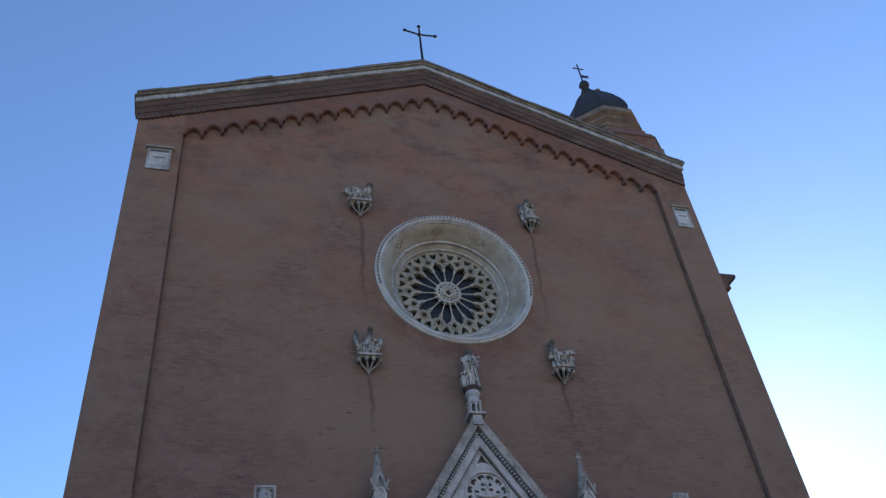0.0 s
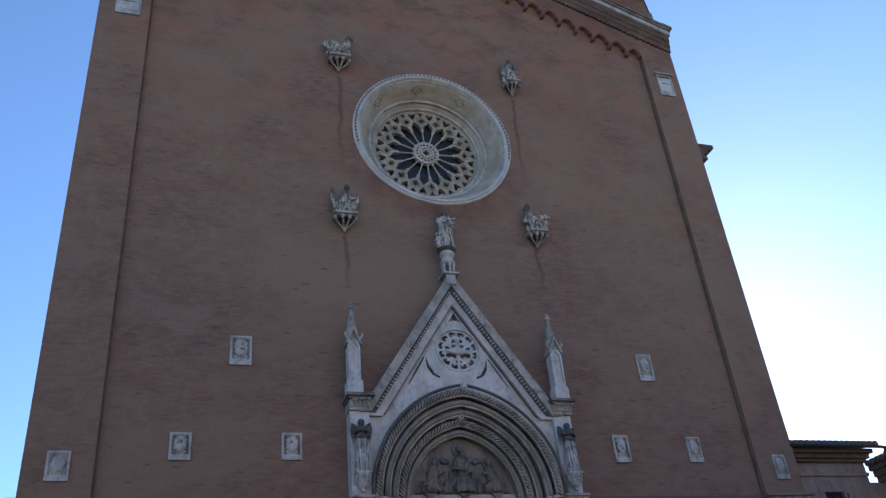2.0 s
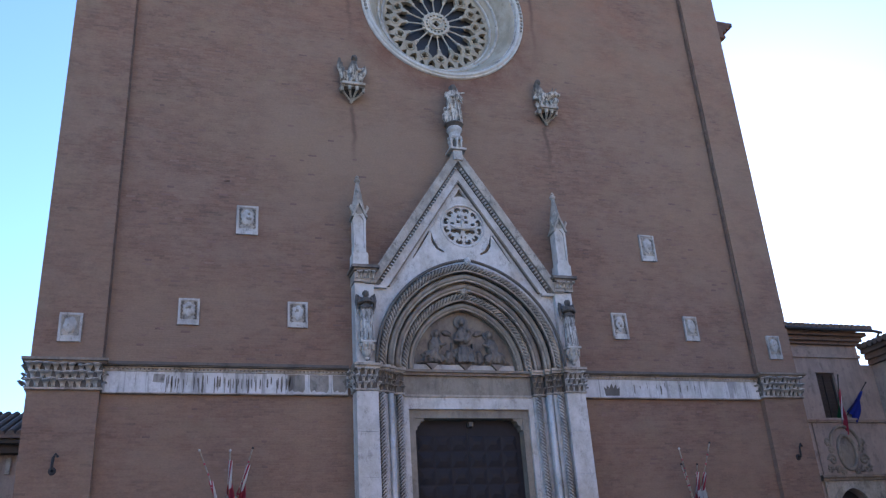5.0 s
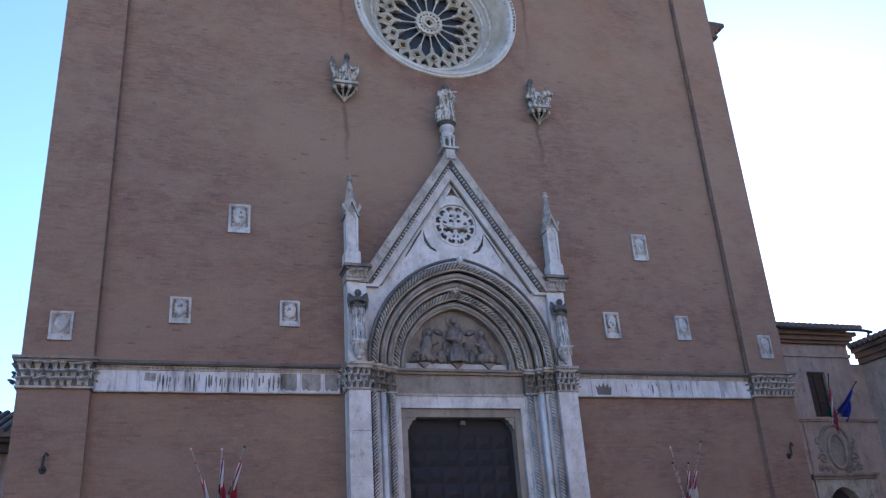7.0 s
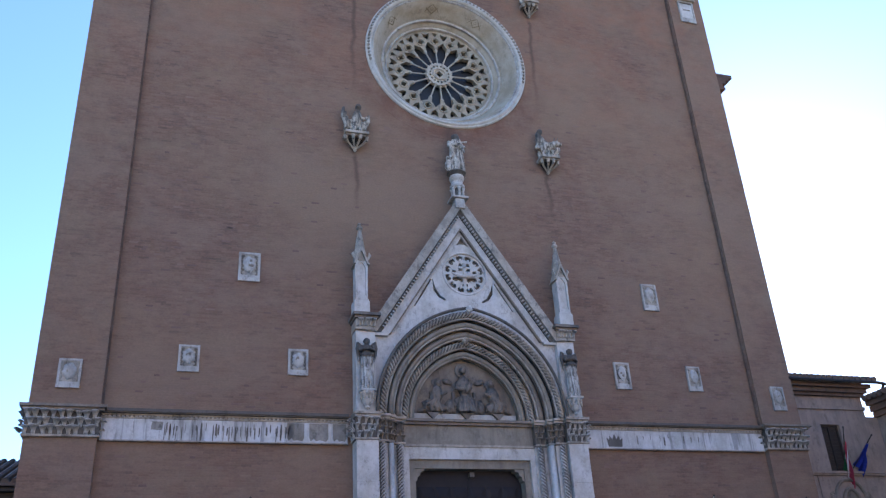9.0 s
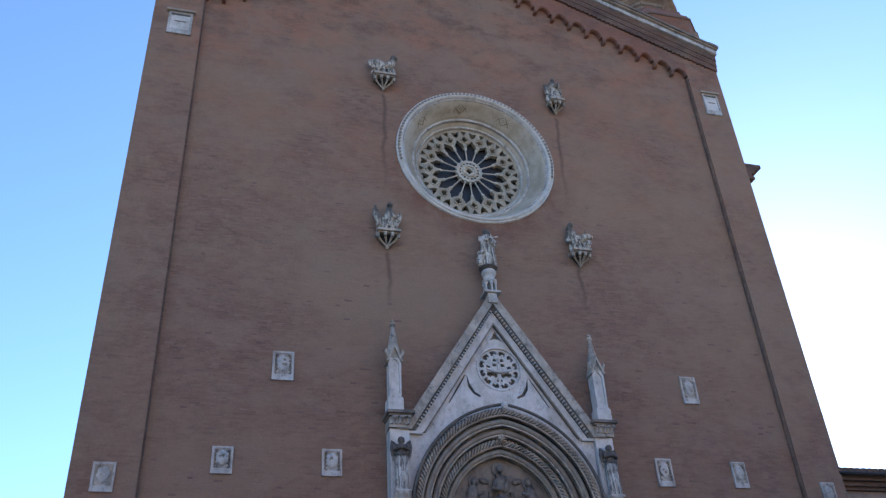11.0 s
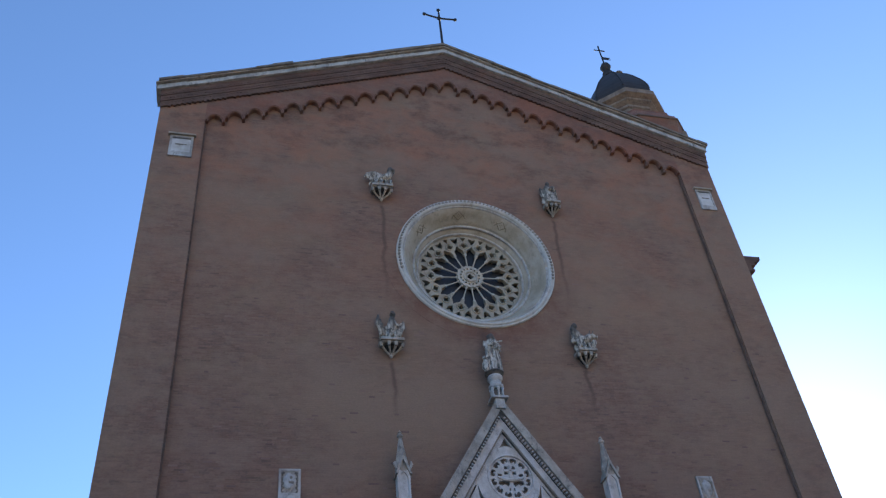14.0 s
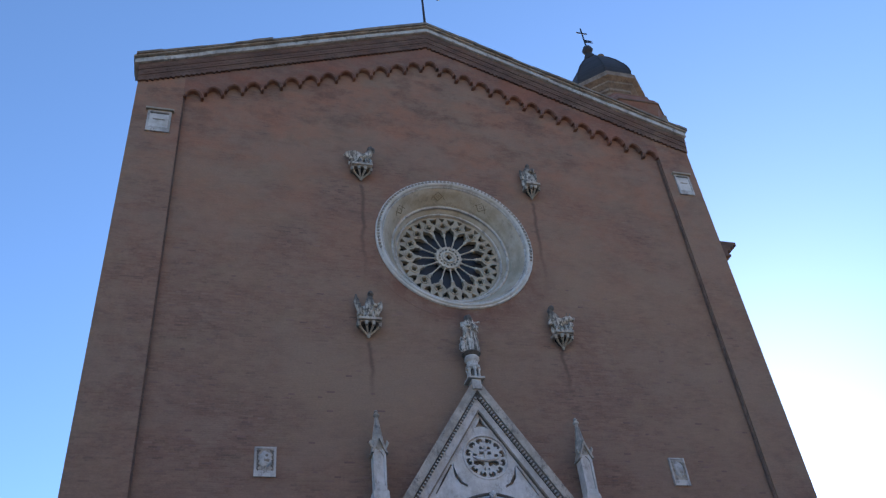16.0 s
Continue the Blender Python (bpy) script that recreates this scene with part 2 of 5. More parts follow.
CLOTH_GREEN = plain("green flag cloth", (0.01, 0.12, 0.05), 0.9, 0, 0.25)
CLOTH_YELLOW = plain("yellow star cloth", (0.6, 0.45, 0.03), 0.9)
GOLD = plain("faded gilt mosaic", (0.2, 0.16, 0.1), 0.75, 0.0, 0.4)
LINTEL = stone_material("buff lintel marble", (0.225, 0.197, 0.158), (0.15, 0.126, 0.098), (0.07, 0.058, 0.048), 0.5, 0.25)
ROSE_STONE = stone_material("cream rose marble", (0.4, 0.365, 0.305), (0.29, 0.255, 0.2), (0.1, 0.085, 0.068), 0.5)
HOLLOW_SHADE = plain("black hollow shade", (0.028, 0.025, 0.023), 0.95, 0, 0.4)
SLAB = stone_material("lichened roof slab", (0.17, 0.145, 0.12), (0.11, 0.092, 0.078), (0.045, 0.04, 0.036), 0.6, 0, 0.85)


# ---- mesh helpers ----
def world_of(ob):
    m = ob.matrix_parent_inverse @ ob.matrix_basis
    return world_of(ob.parent) @ m if ob.parent else ob.matrix_basis.copy()


def empty(name, at, label, category, group="", kind=""):
    ob = new(name)
    ob.empty_display_size = 0.2
    ob.matrix_basis = Matrix.Translation(at)
    return tagged(ob, label, category, group, kind)


def mesh_of(name, bm, mats, smooth=False):
    bmesh.ops.recalc_face_normals(bm, faces=bm.faces)
    me = bpy.data.meshes.new(name)
    bm.to_mesh(me)
    bm.free()
    for m in mats if isinstance(mats, (list, tuple)) else (mats,):
        me.materials.append(m)
    if smooth:
        for p in me.polygons:
            p.use_smooth = True
    return me


def put(name, me, parent=None, label="", m=None, kind=""):
    ob = new(name, me)
    if parent:
        ob.parent = parent
        ob.matrix_parent_inverse = world_of(parent).inverted()
    if m is not None:
        ob.matrix_basis = m
    return tagged(ob, label, kind=kind)


def part(name, bm, material, parent, label="", smooth=False, m=None, kind=""):
    return put(name, mesh_of(name, bm, material, smooth), parent, label, m, kind)


def thing(name, bm, material, label, category, group="", kind="", smooth=False, m=None):
    ob = put(name, mesh_of(name, bm, material, smooth), None, label, m)
    return tagged(ob, label, category, group, kind)


def box(bm, x0, x1, y0, y1, z0, z1, bevel=0.0, mat=0):
    v = [bm.verts.new((x, y, z)) for x in (x0, x1) for y in (y0, y1) for z in (z0, z1)]
    fs = [bm.faces.new([v[i] for i in q]) for q in ((0, 1, 3, 2), (4, 6, 7, 5), (0, 4, 5, 1), (2, 3, 7, 6), (0, 2, 6, 4), (1, 5, 7, 3))]
    for f in fs:
        f.material_index = mat
    if bevel:
        es = {e for f in fs for e in f.edges}
        bmesh.ops.bevel(bm, geom=list(es), offset=bevel, segments=2, profile=0.5, affect="EDGES")
    return bm


def boxes(*rows, bevel=0.0):
    bm = bmesh.new()
    for r in rows:
        box(bm, *r, bevel=bevel)
    return bm


def plate(outer, holes, y0, y1, bm=None):
    """A flat slab in x and z with holes, from y0 (front) to y1."""
    own = bmesh.new()
    edges = []
    for loop in (outer, *holes):
        vs = [own.verts.new((x, y0, z)) for x, z in loop]
        edges += [own.edges.new((vs[i], vs[(i + 1) % len(vs)])) for i in range(len(vs))]
    if holes:
        bmesh.ops.triangle_fill(own, use_beauty=True, use_dissolve=False, edges=edges)
    else:
        own.faces.new(own.verts[:])
    ext = bmesh.ops.extrude_face_region(own, geom=own.faces[:])
    bmesh.ops.translate(own, verts=[g for g in ext["geom"] if isinstance(g, bmesh.types.BMVert)], vec=(0, y1 - y0, 0))
    bmesh.ops.recalc_face_normals(own, faces=own.faces)
    if bm is None:
        return own
    me = bpy.data.meshes.new("join")
    own.to_mesh(me)
    own.free()
    bm.from_mesh(me)
    bpy.data.meshes.remove(me)
    return bm


def ring_pts(cx, cz, r, n, a0=0.0):
    return [(cx + r * math.cos(a0 + 2 * math.pi * i / n), cz + r * math.sin(a0 + 2 * math.pi * i / n)) for i in range(n)]


def spin(bm, profile, n, centre, axis="z", closed=True, mat=0, phase=0.0):
    """A turned shape: profile rows (radius, height) about a line through centre."""
    rings = []
    for r, h in profile:
        row = []
        for i in range(n):
            a = phase + 2 * math.pi * i / n
            c, s = r * math.cos(a), r * math.sin(a)
            p = (c, s, h) if axis == "z" else (c, h, s)
            row.append(bm.verts.new((p[0] + centre[0], p[1] + centre[1], p[2] + centre[2])))
        rings.append(row)
    for a, b in zip(rings, rings[1:]):
        for i in range(n):
            f = bm.faces.new((a[i], a[(i + 1) % n], b[(i + 1) % n], b[i]))
            f.material_index = mat
    if closed:
        for row in (rings[0], rings[-1]):
            bm.faces.new(row).material_index = mat
    return bm


def tube(bm, pts, radius, n=10, lobes=0, turns=0.0, depth=0.16, radii=None, groove=False):
    """A round bar along points; lobes and turns make it a twisted rope."""
    pts = [Vector(p) for p in pts]
    rows, spans = [], []
    length = 0.0
    for i, p in enumerate(pts):
        t = (pts[min(i + 1, len(pts) - 1)] - pts[max(i - 1, 0)]).normalized()
        if i:
            length += (p - pts[i - 1]).length
        spans.append(length)
        side = t.cross(Vector((0, 1, 0)))
        if side.length < 0.1:
            side = t.cross(Vector((1, 0, 0)))
        side.normalize()
        up = side.cross(t)
        row = []
        for j in range(n):
            a = 2 * math.pi * j / n
            r = radii[i] if radii else radius
            if lobes:
                r *= 1 + depth * math.cos(lobes * (a - turns * length * 2 * math.pi))
            row.append(bm.verts.new(p + side * (r * math.cos(a)) + up * (r * math.sin(a))))
        rows.append(row)
    for i, (a, b) in enumerate(zip(rows, rows[1:])):
        for j in range(n):
            f = bm.faces.new((a[j], a[(j + 1) % n], b[(j + 1) % n], b[j]))
            if lobes and groove:
                # groove faces get the second material, their shade painted as colour
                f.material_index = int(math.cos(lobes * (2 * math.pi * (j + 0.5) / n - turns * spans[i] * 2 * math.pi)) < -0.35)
    bm.faces.new(rows[0])
    bm.faces.new(rows[-1])
    return bm


def blob(bm, at, size, turn=(0, 0, 0), mat=0, rough=0.0, sub=3):
    made = bmesh.ops.create_icosphere(bm, subdivisions=sub, radius=1.0)
    m = pose(*at, *turn) @ Matrix.Diagonal((*size, 1))
    for v in made["verts"]:
        n = (noise.noise(v.co * 2.3 + Vector(at)) + 0.6 * noise.noise(v.co * 5.5 + Vector(at))) * rough
        v.co = m @ (v.co * (1 + n))
    for f in {f for v in made["verts"] for f in v.link_faces}:
        f.material_index = mat
    return bm


def robe(bm, at, h, w0, w1, d0, d1, folds=9, lean=0.0, mat=0, fold=0.1):
    """A hanging garment: an oval column with folds; w, d are half widths at foot and shoulder."""
    n, rows = 36, []
    for k in range(9):
        s = k / 8
        w, d = w0 + (w1 - w0) * s, d0 + (d1 - d0) * s
        row = []
        for i in range(n):
            a = 2 * math.pi * i / n
            q = 1 + fold * (1 - 0.5 * s) * math.cos(folds * a + 1.3 * math.sin(3 * s)) 
            row.append(bm.verts.new((at[0] + w * q * math.cos(a) + lean * s, at[1] + d * q * math.sin(a), at[2] + h * s)))
        rows.append(row)
    for a, b in zip(rows, rows[1:]):
        for i in range(n):
            bm.faces.new((a[i], a[(i + 1) % n], b[(i + 1) % n], b[i])).material_index = mat
    for r in (rows[0], rows[-1]):
        bm.faces.new(r).material_index = mat
    return bm


def pointed(cx, z0, w, h, n=16):
    """A slightly pointed arch of half width w and rise h, from its left springing to its right."""
    rad = (w * w + h * h) / (2 * w)
    top = math.asin(min(1.0, h / rad))
    left = [(cx - w + rad - rad * math.cos(top * i / n), z0 + rad * math.sin(top * i / n)) for i in range(n + 1)]
    return left + [(2 * cx - x, z) for x, z in reversed(left[:-1])]


# ---- ground ----
bm = bmesh.new()
spin(bm, [(2500, -0.3), (2500, 0.0)], 64, (0, 0, 0))
thing("ground", bm, PAVING, "open square paved in worn grey stone slabs", "ground", kind="structure")

# unseen sunlit wall added behind the square to bounce warm light forward
bm = bmesh.new()
box(bm, -90, 90, -75, -62, 0, 18)
thing("wall_south", bm, BOUNCE_OCHRE, "unseen plain ochre wall added behind the square to bounce warm light", "wall", kind="structure")

# ---- church ----
X0 = 0.1                 # middle of the portal
RX, RZ = 0.227, 21.88    # middle of the rose window
APEX, SLOPE = 34.6, 0.405


def rake(x):
    return APEX - SLOPE * abs(x)


church = empty("church", (0, 0, 0), "tall Gothic brick church with a gabled front in shade", "church")
# recessed front panel, pierced by the rose and the portal
portal_hole = [(X0 - 2.9, 0.0), (X0 - 2.9, 8.3)] + pointed(X0, 8.3, 2.9, 3.3, 12)[1:-1] + [(X0 + 2.9, 8.3), (X0 + 2.9, 0.0)]
outer = [(-11.9, 0.0)] + portal_hole + [(11.9, 0.0), (11.9, rake(11.9) - 0.6), (0, APEX - 0.6), (-11.9, rake(11.9) - 0.6)]
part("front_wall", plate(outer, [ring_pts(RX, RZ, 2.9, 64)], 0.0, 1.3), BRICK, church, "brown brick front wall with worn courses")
for side, x_in, x_out in ((-1, -10.26, -12.0), (1, 10.44, 12.0)):
    bm = bmesh.new()
    lo, hi = sorted((x_in, x_out))
    plate([(lo, 0), (hi, 0), (hi, rake(hi) - 1.0), (lo, rake(lo) - 1.0)], [], -0.2, 0.002, bm)
    part("corner_strip", bm, BRICK, church)
    # slim dark bar in the angle, standing in for the recess shadow
    bm = bmesh.new()
    tube(bm, [(x_in, -0.05, 8.3), (x_in, -0.05, 27.9)], 0.06, 8)
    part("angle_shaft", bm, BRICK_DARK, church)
# hanging arches under the gable
PITCH = (10.44 + 10.26) / 27
for i in range(27):
    xa = -10.26 + PITCH * i
    xc, xb = xa + PITCH / 2, xa + PITCH
    crown = rake(xc) - 2.32
    spring = crown - 0.32
    arch = pointed(xc, spring, 0.27, 0.32, 6)
    drop = spring - 0.04
    pts = [(xa, drop)] + [(xa + 0.075, drop)] + [(xc - 0.27, spring - 0.05)] + arch[0:] + [(xc + 0.27, spring - 0.05), (xb - 0.075, drop), (xb, drop)]
    top = [(xb, rake(xb) - 1.4), (xa, rake(xa) - 1.4)]
    if xa < 0 < xb:
        top = [(xb, rake(xb) - 1.4), (0, APEX - 1.4), (xa, rake(xa) - 1.4)]
    bm = plate(pts + top, [], -0.2, 0.003)
    # proud outer moulding over the arch, and the corbel at its foot
    hood = [(x, -0.21, z) for x, z in pointed(xc, spring - 0.02, 0.335, 0.4, 7)]
    tube(bm, hood, 0.03, 6)
    box(bm, xa - 0.055, xa + 0.055, -0.2, 0.0, drop - 0.035, drop + 0.03)
    part("hanging_arch", bm, BRICK_RED, church)


def rake_strip(name, d0, d1, y0, y1, xmax, mat, label=""):
    """One layer of the raking cornice, d0 to d1 below the top line, on both slopes."""
    for s in (-1, 1):
        pts = [(s * xmax, rake(xmax) - d0), (0, APEX - d0), (0, APEX - d1), (s * xmax, rake(xmax) - d1)]
        part(name, plate(pts, [], y0, y1), mat, church, label)


# corbelled courses in a darker brick than the wall
rake_strip("brick_cornice", 1.1, 1.38, -0.29, 0.0, 12.01, BRICK_DARK, "dark corbelled brick cornice")
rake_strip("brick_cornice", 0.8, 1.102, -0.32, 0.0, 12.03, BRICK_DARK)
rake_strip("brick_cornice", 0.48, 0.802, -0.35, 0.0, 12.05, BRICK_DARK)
rake_strip("marble_cornice", 0.2, 0.262, -0.45, 0.5, 12.08, MARBLE_DARK, "grey weathered marble cornice")
# marble slabs of the cornice in two layers, each a little out of line
random.seed(9)
for s in (-1, 1):
    for d0, d1, y0, reach, mat, wide in ((0.262, 0.48, -0.46, 12.1, MARBLE_MID, 1.5), (0.12, 0.2, -0.55, 12.16, MARBLE_OLD, 2.1)):
        x = 0.0
        while x < reach - 0.02:
            w = random.uniform(0.7, 1.3) * wide
            end = reach + (0.12 if s < 0 else 0.0)
            w = end - x if end - x - w < 0.5 else w
            j, q = random.uniform(-0.02, 0.02), random.uniform(-0.012, 0.012)
            a, b = s * x, s * (x + w - 0.012)
            part("cornice_slab", plate([(a, rake(a) - d0 + q), (b, rake(b) - d0 + q), (b, rake(b) - d1), (a, rake(a) - d1)], [], y0 + j, 0.5), mat, church)
            x += w
# saw-tooth bricks under each course
random.seed(14)
for r, (d, y, step) in enumerate(((1.41, -0.27, 0.19), (1.2, -0.285, 0.13), (0.95, -0.315, 0.13), (0.7, -0.345, 0.13))):
    bm = bmesh.new()
    for s in (-1, 1):
        for j in range(int(11.95 / step)):
            x = s * (0.08 + (j + 0.5 * (r % 2)) * step)
            z = rake(x) - d + random.uniform(-0.012, 0.012)
            h, f = random.uniform(0.025, 0.045), random.uniform(0.0, 0.016)
            if random.random() < 0.94:
                box(bm, x - 0.27 * step, x + 0.27 * step, y - 0.014 - f, y + 0.12, z - h, z + 0.035)
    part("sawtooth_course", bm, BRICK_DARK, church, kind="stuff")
# uneven roof slabs along the top
random.seed(5)
for s in (-1, 1):
    x = 0.0
    while x < 12.0:
        w = min(random.uniform(0.5, 1.7), 12.18 - x)
        z = random.uniform(0.0, 0.05)
        a, b = s * x, s * (x + w - 0.002)
        t = 0.09 + random.uniform(-0.03, 0.04)
        part("verge_tile", plate([(a, rake(a) - 0.143), (b, rake(b) - 0.143), (b, rake(b) + t - 0.11), (a, rake(a) + t - 0.11)], [], -0.6 - z, 0.7), SLAB, church)
        x += w
# nave behind the front
bm = bmesh.new()
for s in (-1, 1):
    box(bm, *sorted((s * 11.0, s * 11.7)), 1.3, 62, 0, 23.3)
box(bm, -11.7, 11.7, 61.3, 62, 0, 23.3)
part("nave_wall", bm, BRICK, church)
bm = bmesh.new()
for s in (-1, 1):
    e = 13.6 if s > 0 else 11.8
    v = [bm.verts.new(p) for p in ((0, 1.3, 31.0), (s * e, 1.3, 24.3), (s * e, 62, 24.3), (0, 62, 31.0))]
    f = bm.faces.new(v)
    ext = bmesh.ops.extrude_face_region(bm, geom=[f])
    bmesh.ops.translate(bm, verts=[g for g in ext["geom"] if isinstance(g, bmesh.types.BMVert)], vec=(0, 0, -0.25))
part("roof", bm, TILE, church, "terracotta tiled nave roof")
bm = bmesh.new()
for k, (w, z0, z1) in enumerate(((13.22, 23.3, 23.42), (13.12, 23.42, 23.62), (13.32, 23.62, 23.8), (13.5, 23.8, 23.95), (13.68, 23.95, 24.12))):
    box(bm, 11.6, w, 0.85, 62, z0, z1)
part("eave_cornice", bm, BRICK_DARK, church, "dark stepped eave of the nave")

# brick ring laid round the rose, hardly proud of the wall
part("rose_brick_ring", plate(ring_pts(RX, RZ, 3.6, 72), [ring_pts(RX, RZ, 3.0, 72)], -0.006, 0.01), BRICK, church)

# marble frieze between the corner capitals and the portal
for xs in ([-10.2, -9.4, -8.72, -7.9, -7.1, -6.2, -5.4, -4.75, -4.1, -3.62], [3.82, 4.7, 5.6, 6.6, 7.9, 9.1, 10.38]):
    for a, b in zip(xs, xs[1:]):
        part("frieze_slab", boxes((a, b - 0.006, -0.1, 0.0, 7.45, 8.02)), MARBLE_DRIP, church)
    a, b = xs[0], xs[-1]
    part("frieze_moulding", boxes((a, b, -0.13, 0.0, 7.42, 7.452), (a, b, -0.13, 0.0, 8.02, 8.06), (a, b, -0.16, 0.0, 8.098, 8.14)), MARBLE_OLD, church)
    part("frieze_drip", boxes((a, b, -0.26, 0.0, 8.138, 8.17), (a, b, -0.3, 0.0, 8.168, 8.25)), MARBLE_DARK, church, "soot-black drip moulding")
    if a < 0:
        for u, v in ((-5.34, -4.86), (-4.72, -4.18), (-4.06, -3.66)):
            part("stained_panel", plate([(u, 7.6), (u + 0.04, 7.5), (u + 0.13, 7.57), (u + 0.19, 7.5), (u + 0.3, 7.53), (v - 0.06, 7.49), (v, 7.58), (v, 8.0), (u, 8.0)], [], -0.104, -0.09), MARBLE_STREAK, church, "grey-brown stained panel")
        part("stained_panel", plate([(-8.95, 7.74), (-8.66, 7.72), (-8.64, 7.95), (-8.93, 7.96)], [], -0.104, -0.09), MARBLE_STREAK, church)
    random.seed(11)
    for k in range(52 if a < 0 else 9):
        x = random.uniform(-8.6, -5.2) if a < 0 else random.uniform(5.5, 9.6)
        w, h = random.uniform(0.008, 0.03), random.uniform(0.1, 0.44) * (1.0 if a < 0 else 0.6)
        z = 7.95 - h - random.uniform(0.0, 0.12)
        part("letter_bar", plate([(x - w, z), (x + w * random.uniform(-0.3, 0.6), z - 0.04), (x + w, z + h * 0.5), (x + w * 0.6, z + h), (x - w * 0.7, z + h * 0.95)], [], -0.104, -0.09), MARBLE_DARK if k % 3 else MARBLE_STREAK, church)
    if a > 0:
        part("worn_emblem", plate([(4.62, 7.5), (5.1, 7.5), (5.14, 7.78), (5.06, 7.72), (5.0, 7.86), (4.93, 7.74), (4.86, 7.9), (4.78, 7.74), (4.7, 7.84), (4.66, 7.72), (4.58, 7.8)], [], -0.104, -0.09), MARBLE_DARK, church, "dark worn emblem")
    bm = bmesh.new()
    x = a + 0.05
    while x < b - 0.08:
        box(bm, x, x + 0.07, -0.14, 0.0, 8.06, 8.1)
        x += 0.11
    part("dentil_band", bm, MARBLE_MID, church, kind="stuff")


def leaf_mesh(name, w, h, d, mat):
    """A carved crocket leaf: a narrow ribbed stem that widens and curls forward; back at y = 0, foot at z = 0."""
    bm = bmesh.new()
    rows = []
    for s, half, y, z in ((0.0, 0.24, 0.1, 0.0), (0.35, 0.25, 0.14, 0.36), (0.6, 0.36, 0.34, 0.62), (0.8, 0.5, 0.72, 0.84), (0.95, 0.58, 1.02, 0.92), (1.02, 0.44, 1.2, 0.8), (1.1, 0.16, 1.08, 0.64)):
        q = half * w
        rows.append([bm.verts.new((-q, -d * y, h * z)), bm.verts.new((0, -d * y - 0.035, h * z + 0.012)), bm.verts.new((q, -d * y, h * z)), bm.verts.new((0, min(0.02, -d * y + 0.05), h * z - 0.01))])
    for a, b in zip(rows, rows[1:]):
        for i in range(4):
            bm.faces.new((a[i], a[(i + 1) % 4], b[(i + 1) % 4], b[i]))
    bm.faces.new(rows[0])
    bm.faces.new(rows[-1])
    return mesh_of(name, bm, mat)


BIG_LEAF = leaf_mesh("leaf", 0.19, 0.22, 0.17, MARBLE_MID)
SMALL_LEAF = leaf_mesh("leaf", 0.125, 0.2, 0.13, MARBLE_MID)
GREY_LEAF = leaf_mesh("leaf", 0.115, 0.19, 0.11, MARBLE_TAN)



def worn_leaf(mesh, parent, x, y, z, turn=0.0):
    """A leaf a little out of line, of uneven size."""
    q = random.uniform(0.82, 1.18)
    m = pose(x + random.uniform(-0.018, 0.018), y, z + random.uniform(-0.012, 0.012), 0, random.uniform(-9, 9), turn + random.uniform(-12, 12))
    return put("leaf", mesh, parent, m=m @ Matrix.Diagonal((q, random.uniform(0.8, 1.2), random.uniform(0.88, 1.1), 1)))


# carved capitals of the corner strips
random.seed(31)
for x0, x1 in ((-12.03, -10.22), (10.4, 12.0)):
    capital = empty("strip_capital", ((x0 + x1) / 2, -0.15, 7.47), "carved marble capital block with three rows of leaves", "capital", "capitals of the corner strips")
    # dark core: shade between the leaves is put into its colour
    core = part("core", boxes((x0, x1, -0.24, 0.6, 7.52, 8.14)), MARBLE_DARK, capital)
    part("astragal", boxes((x0 - 0.03, x1 + 0.03, -0.3, 0.6, 7.46, 7.523), bevel=0.015), MARBLE_OLD, capital)
    part("abacus", boxes((x0 - 0.14, x1 + 0.14, -0.5, 0.6, 8.2, 8.27), (x0 - 0.08, x1 + 0.08, -0.42, 0.6, 8.138, 8.202)), MARBLE_TAN, capital)
    n = 9
    for r in range(3):
        for i in range(n):
            x = x0 + (x1 - x0) * (i + (0.7 if r % 2 else 0.3)) / n
            worn_leaf(BIG_LEAF, core, x, -0.24 - 0.01 * r, 7.53 + 0.2 * r)
        for i in range(4):
            for xx, turn in ((x0 + 0.06, -90), (x1 - 0.06, 90)):
                worn_leaf(BIG_LEAF, core, xx, -0.1 + i * 0.2, 7.53 + 0.205 * r, turn)

# ---- rose window ----
rose = empty("rose_window", (RX, 0.6, RZ - 3), "round marble rose window with sixteen slender spokes", "window", kind="structure")
C = (RX, 0, RZ)
bm = spin(bmesh.new(), [(2.86, 0.1), (2.86, -0.04), (2.9, -0.1), (2.95, -0.13), (3.0, -0.1), (3.0, -0.06), (3.05, -0.1), (3.09, -0.1), (3.1, 0.02)], 96, C, "y", closed=False)
rim = part("rim", bm, MARBLE_RIM, rose, "moulded white marble rim", smooth=True)
for i in range(120):
    a = 2 * math.pi * i / 120
    if math.sin(a) > -0.25:
        if i == 0:
            bm = bmesh.new()
            box(bm, -0.035, 0.035, -0.13, -0.03, -0.045, 0.045)
            DENTIL = mesh_of("dentil", bm, MARBLE_OLD)
        put("dentil", DENTIL, rim, m=Matrix.Translation((RX + 3.0 * math.cos(a), -0.02, RZ + 3.0 * math.sin(a))) @ pose(0, 0, 0, 0, 90 - math.degrees(a), 0))
bm = spin(bmesh.new(), [(2.865, 0.0), (2.8, 0.03), (2.7, 0.12), (2.6, 0.3), (2.45, 0.52), (2.4, 0.58), (2.4, 0.62), (2.33, 0.62), (2.28, 0.66), (2.28, 0.72), (2.2, 0.74), (2.16, 0.86), (2.08, 0.9), (2.05, 0.98), (2.05, 1.25)], 96, C, "y", closed=False)
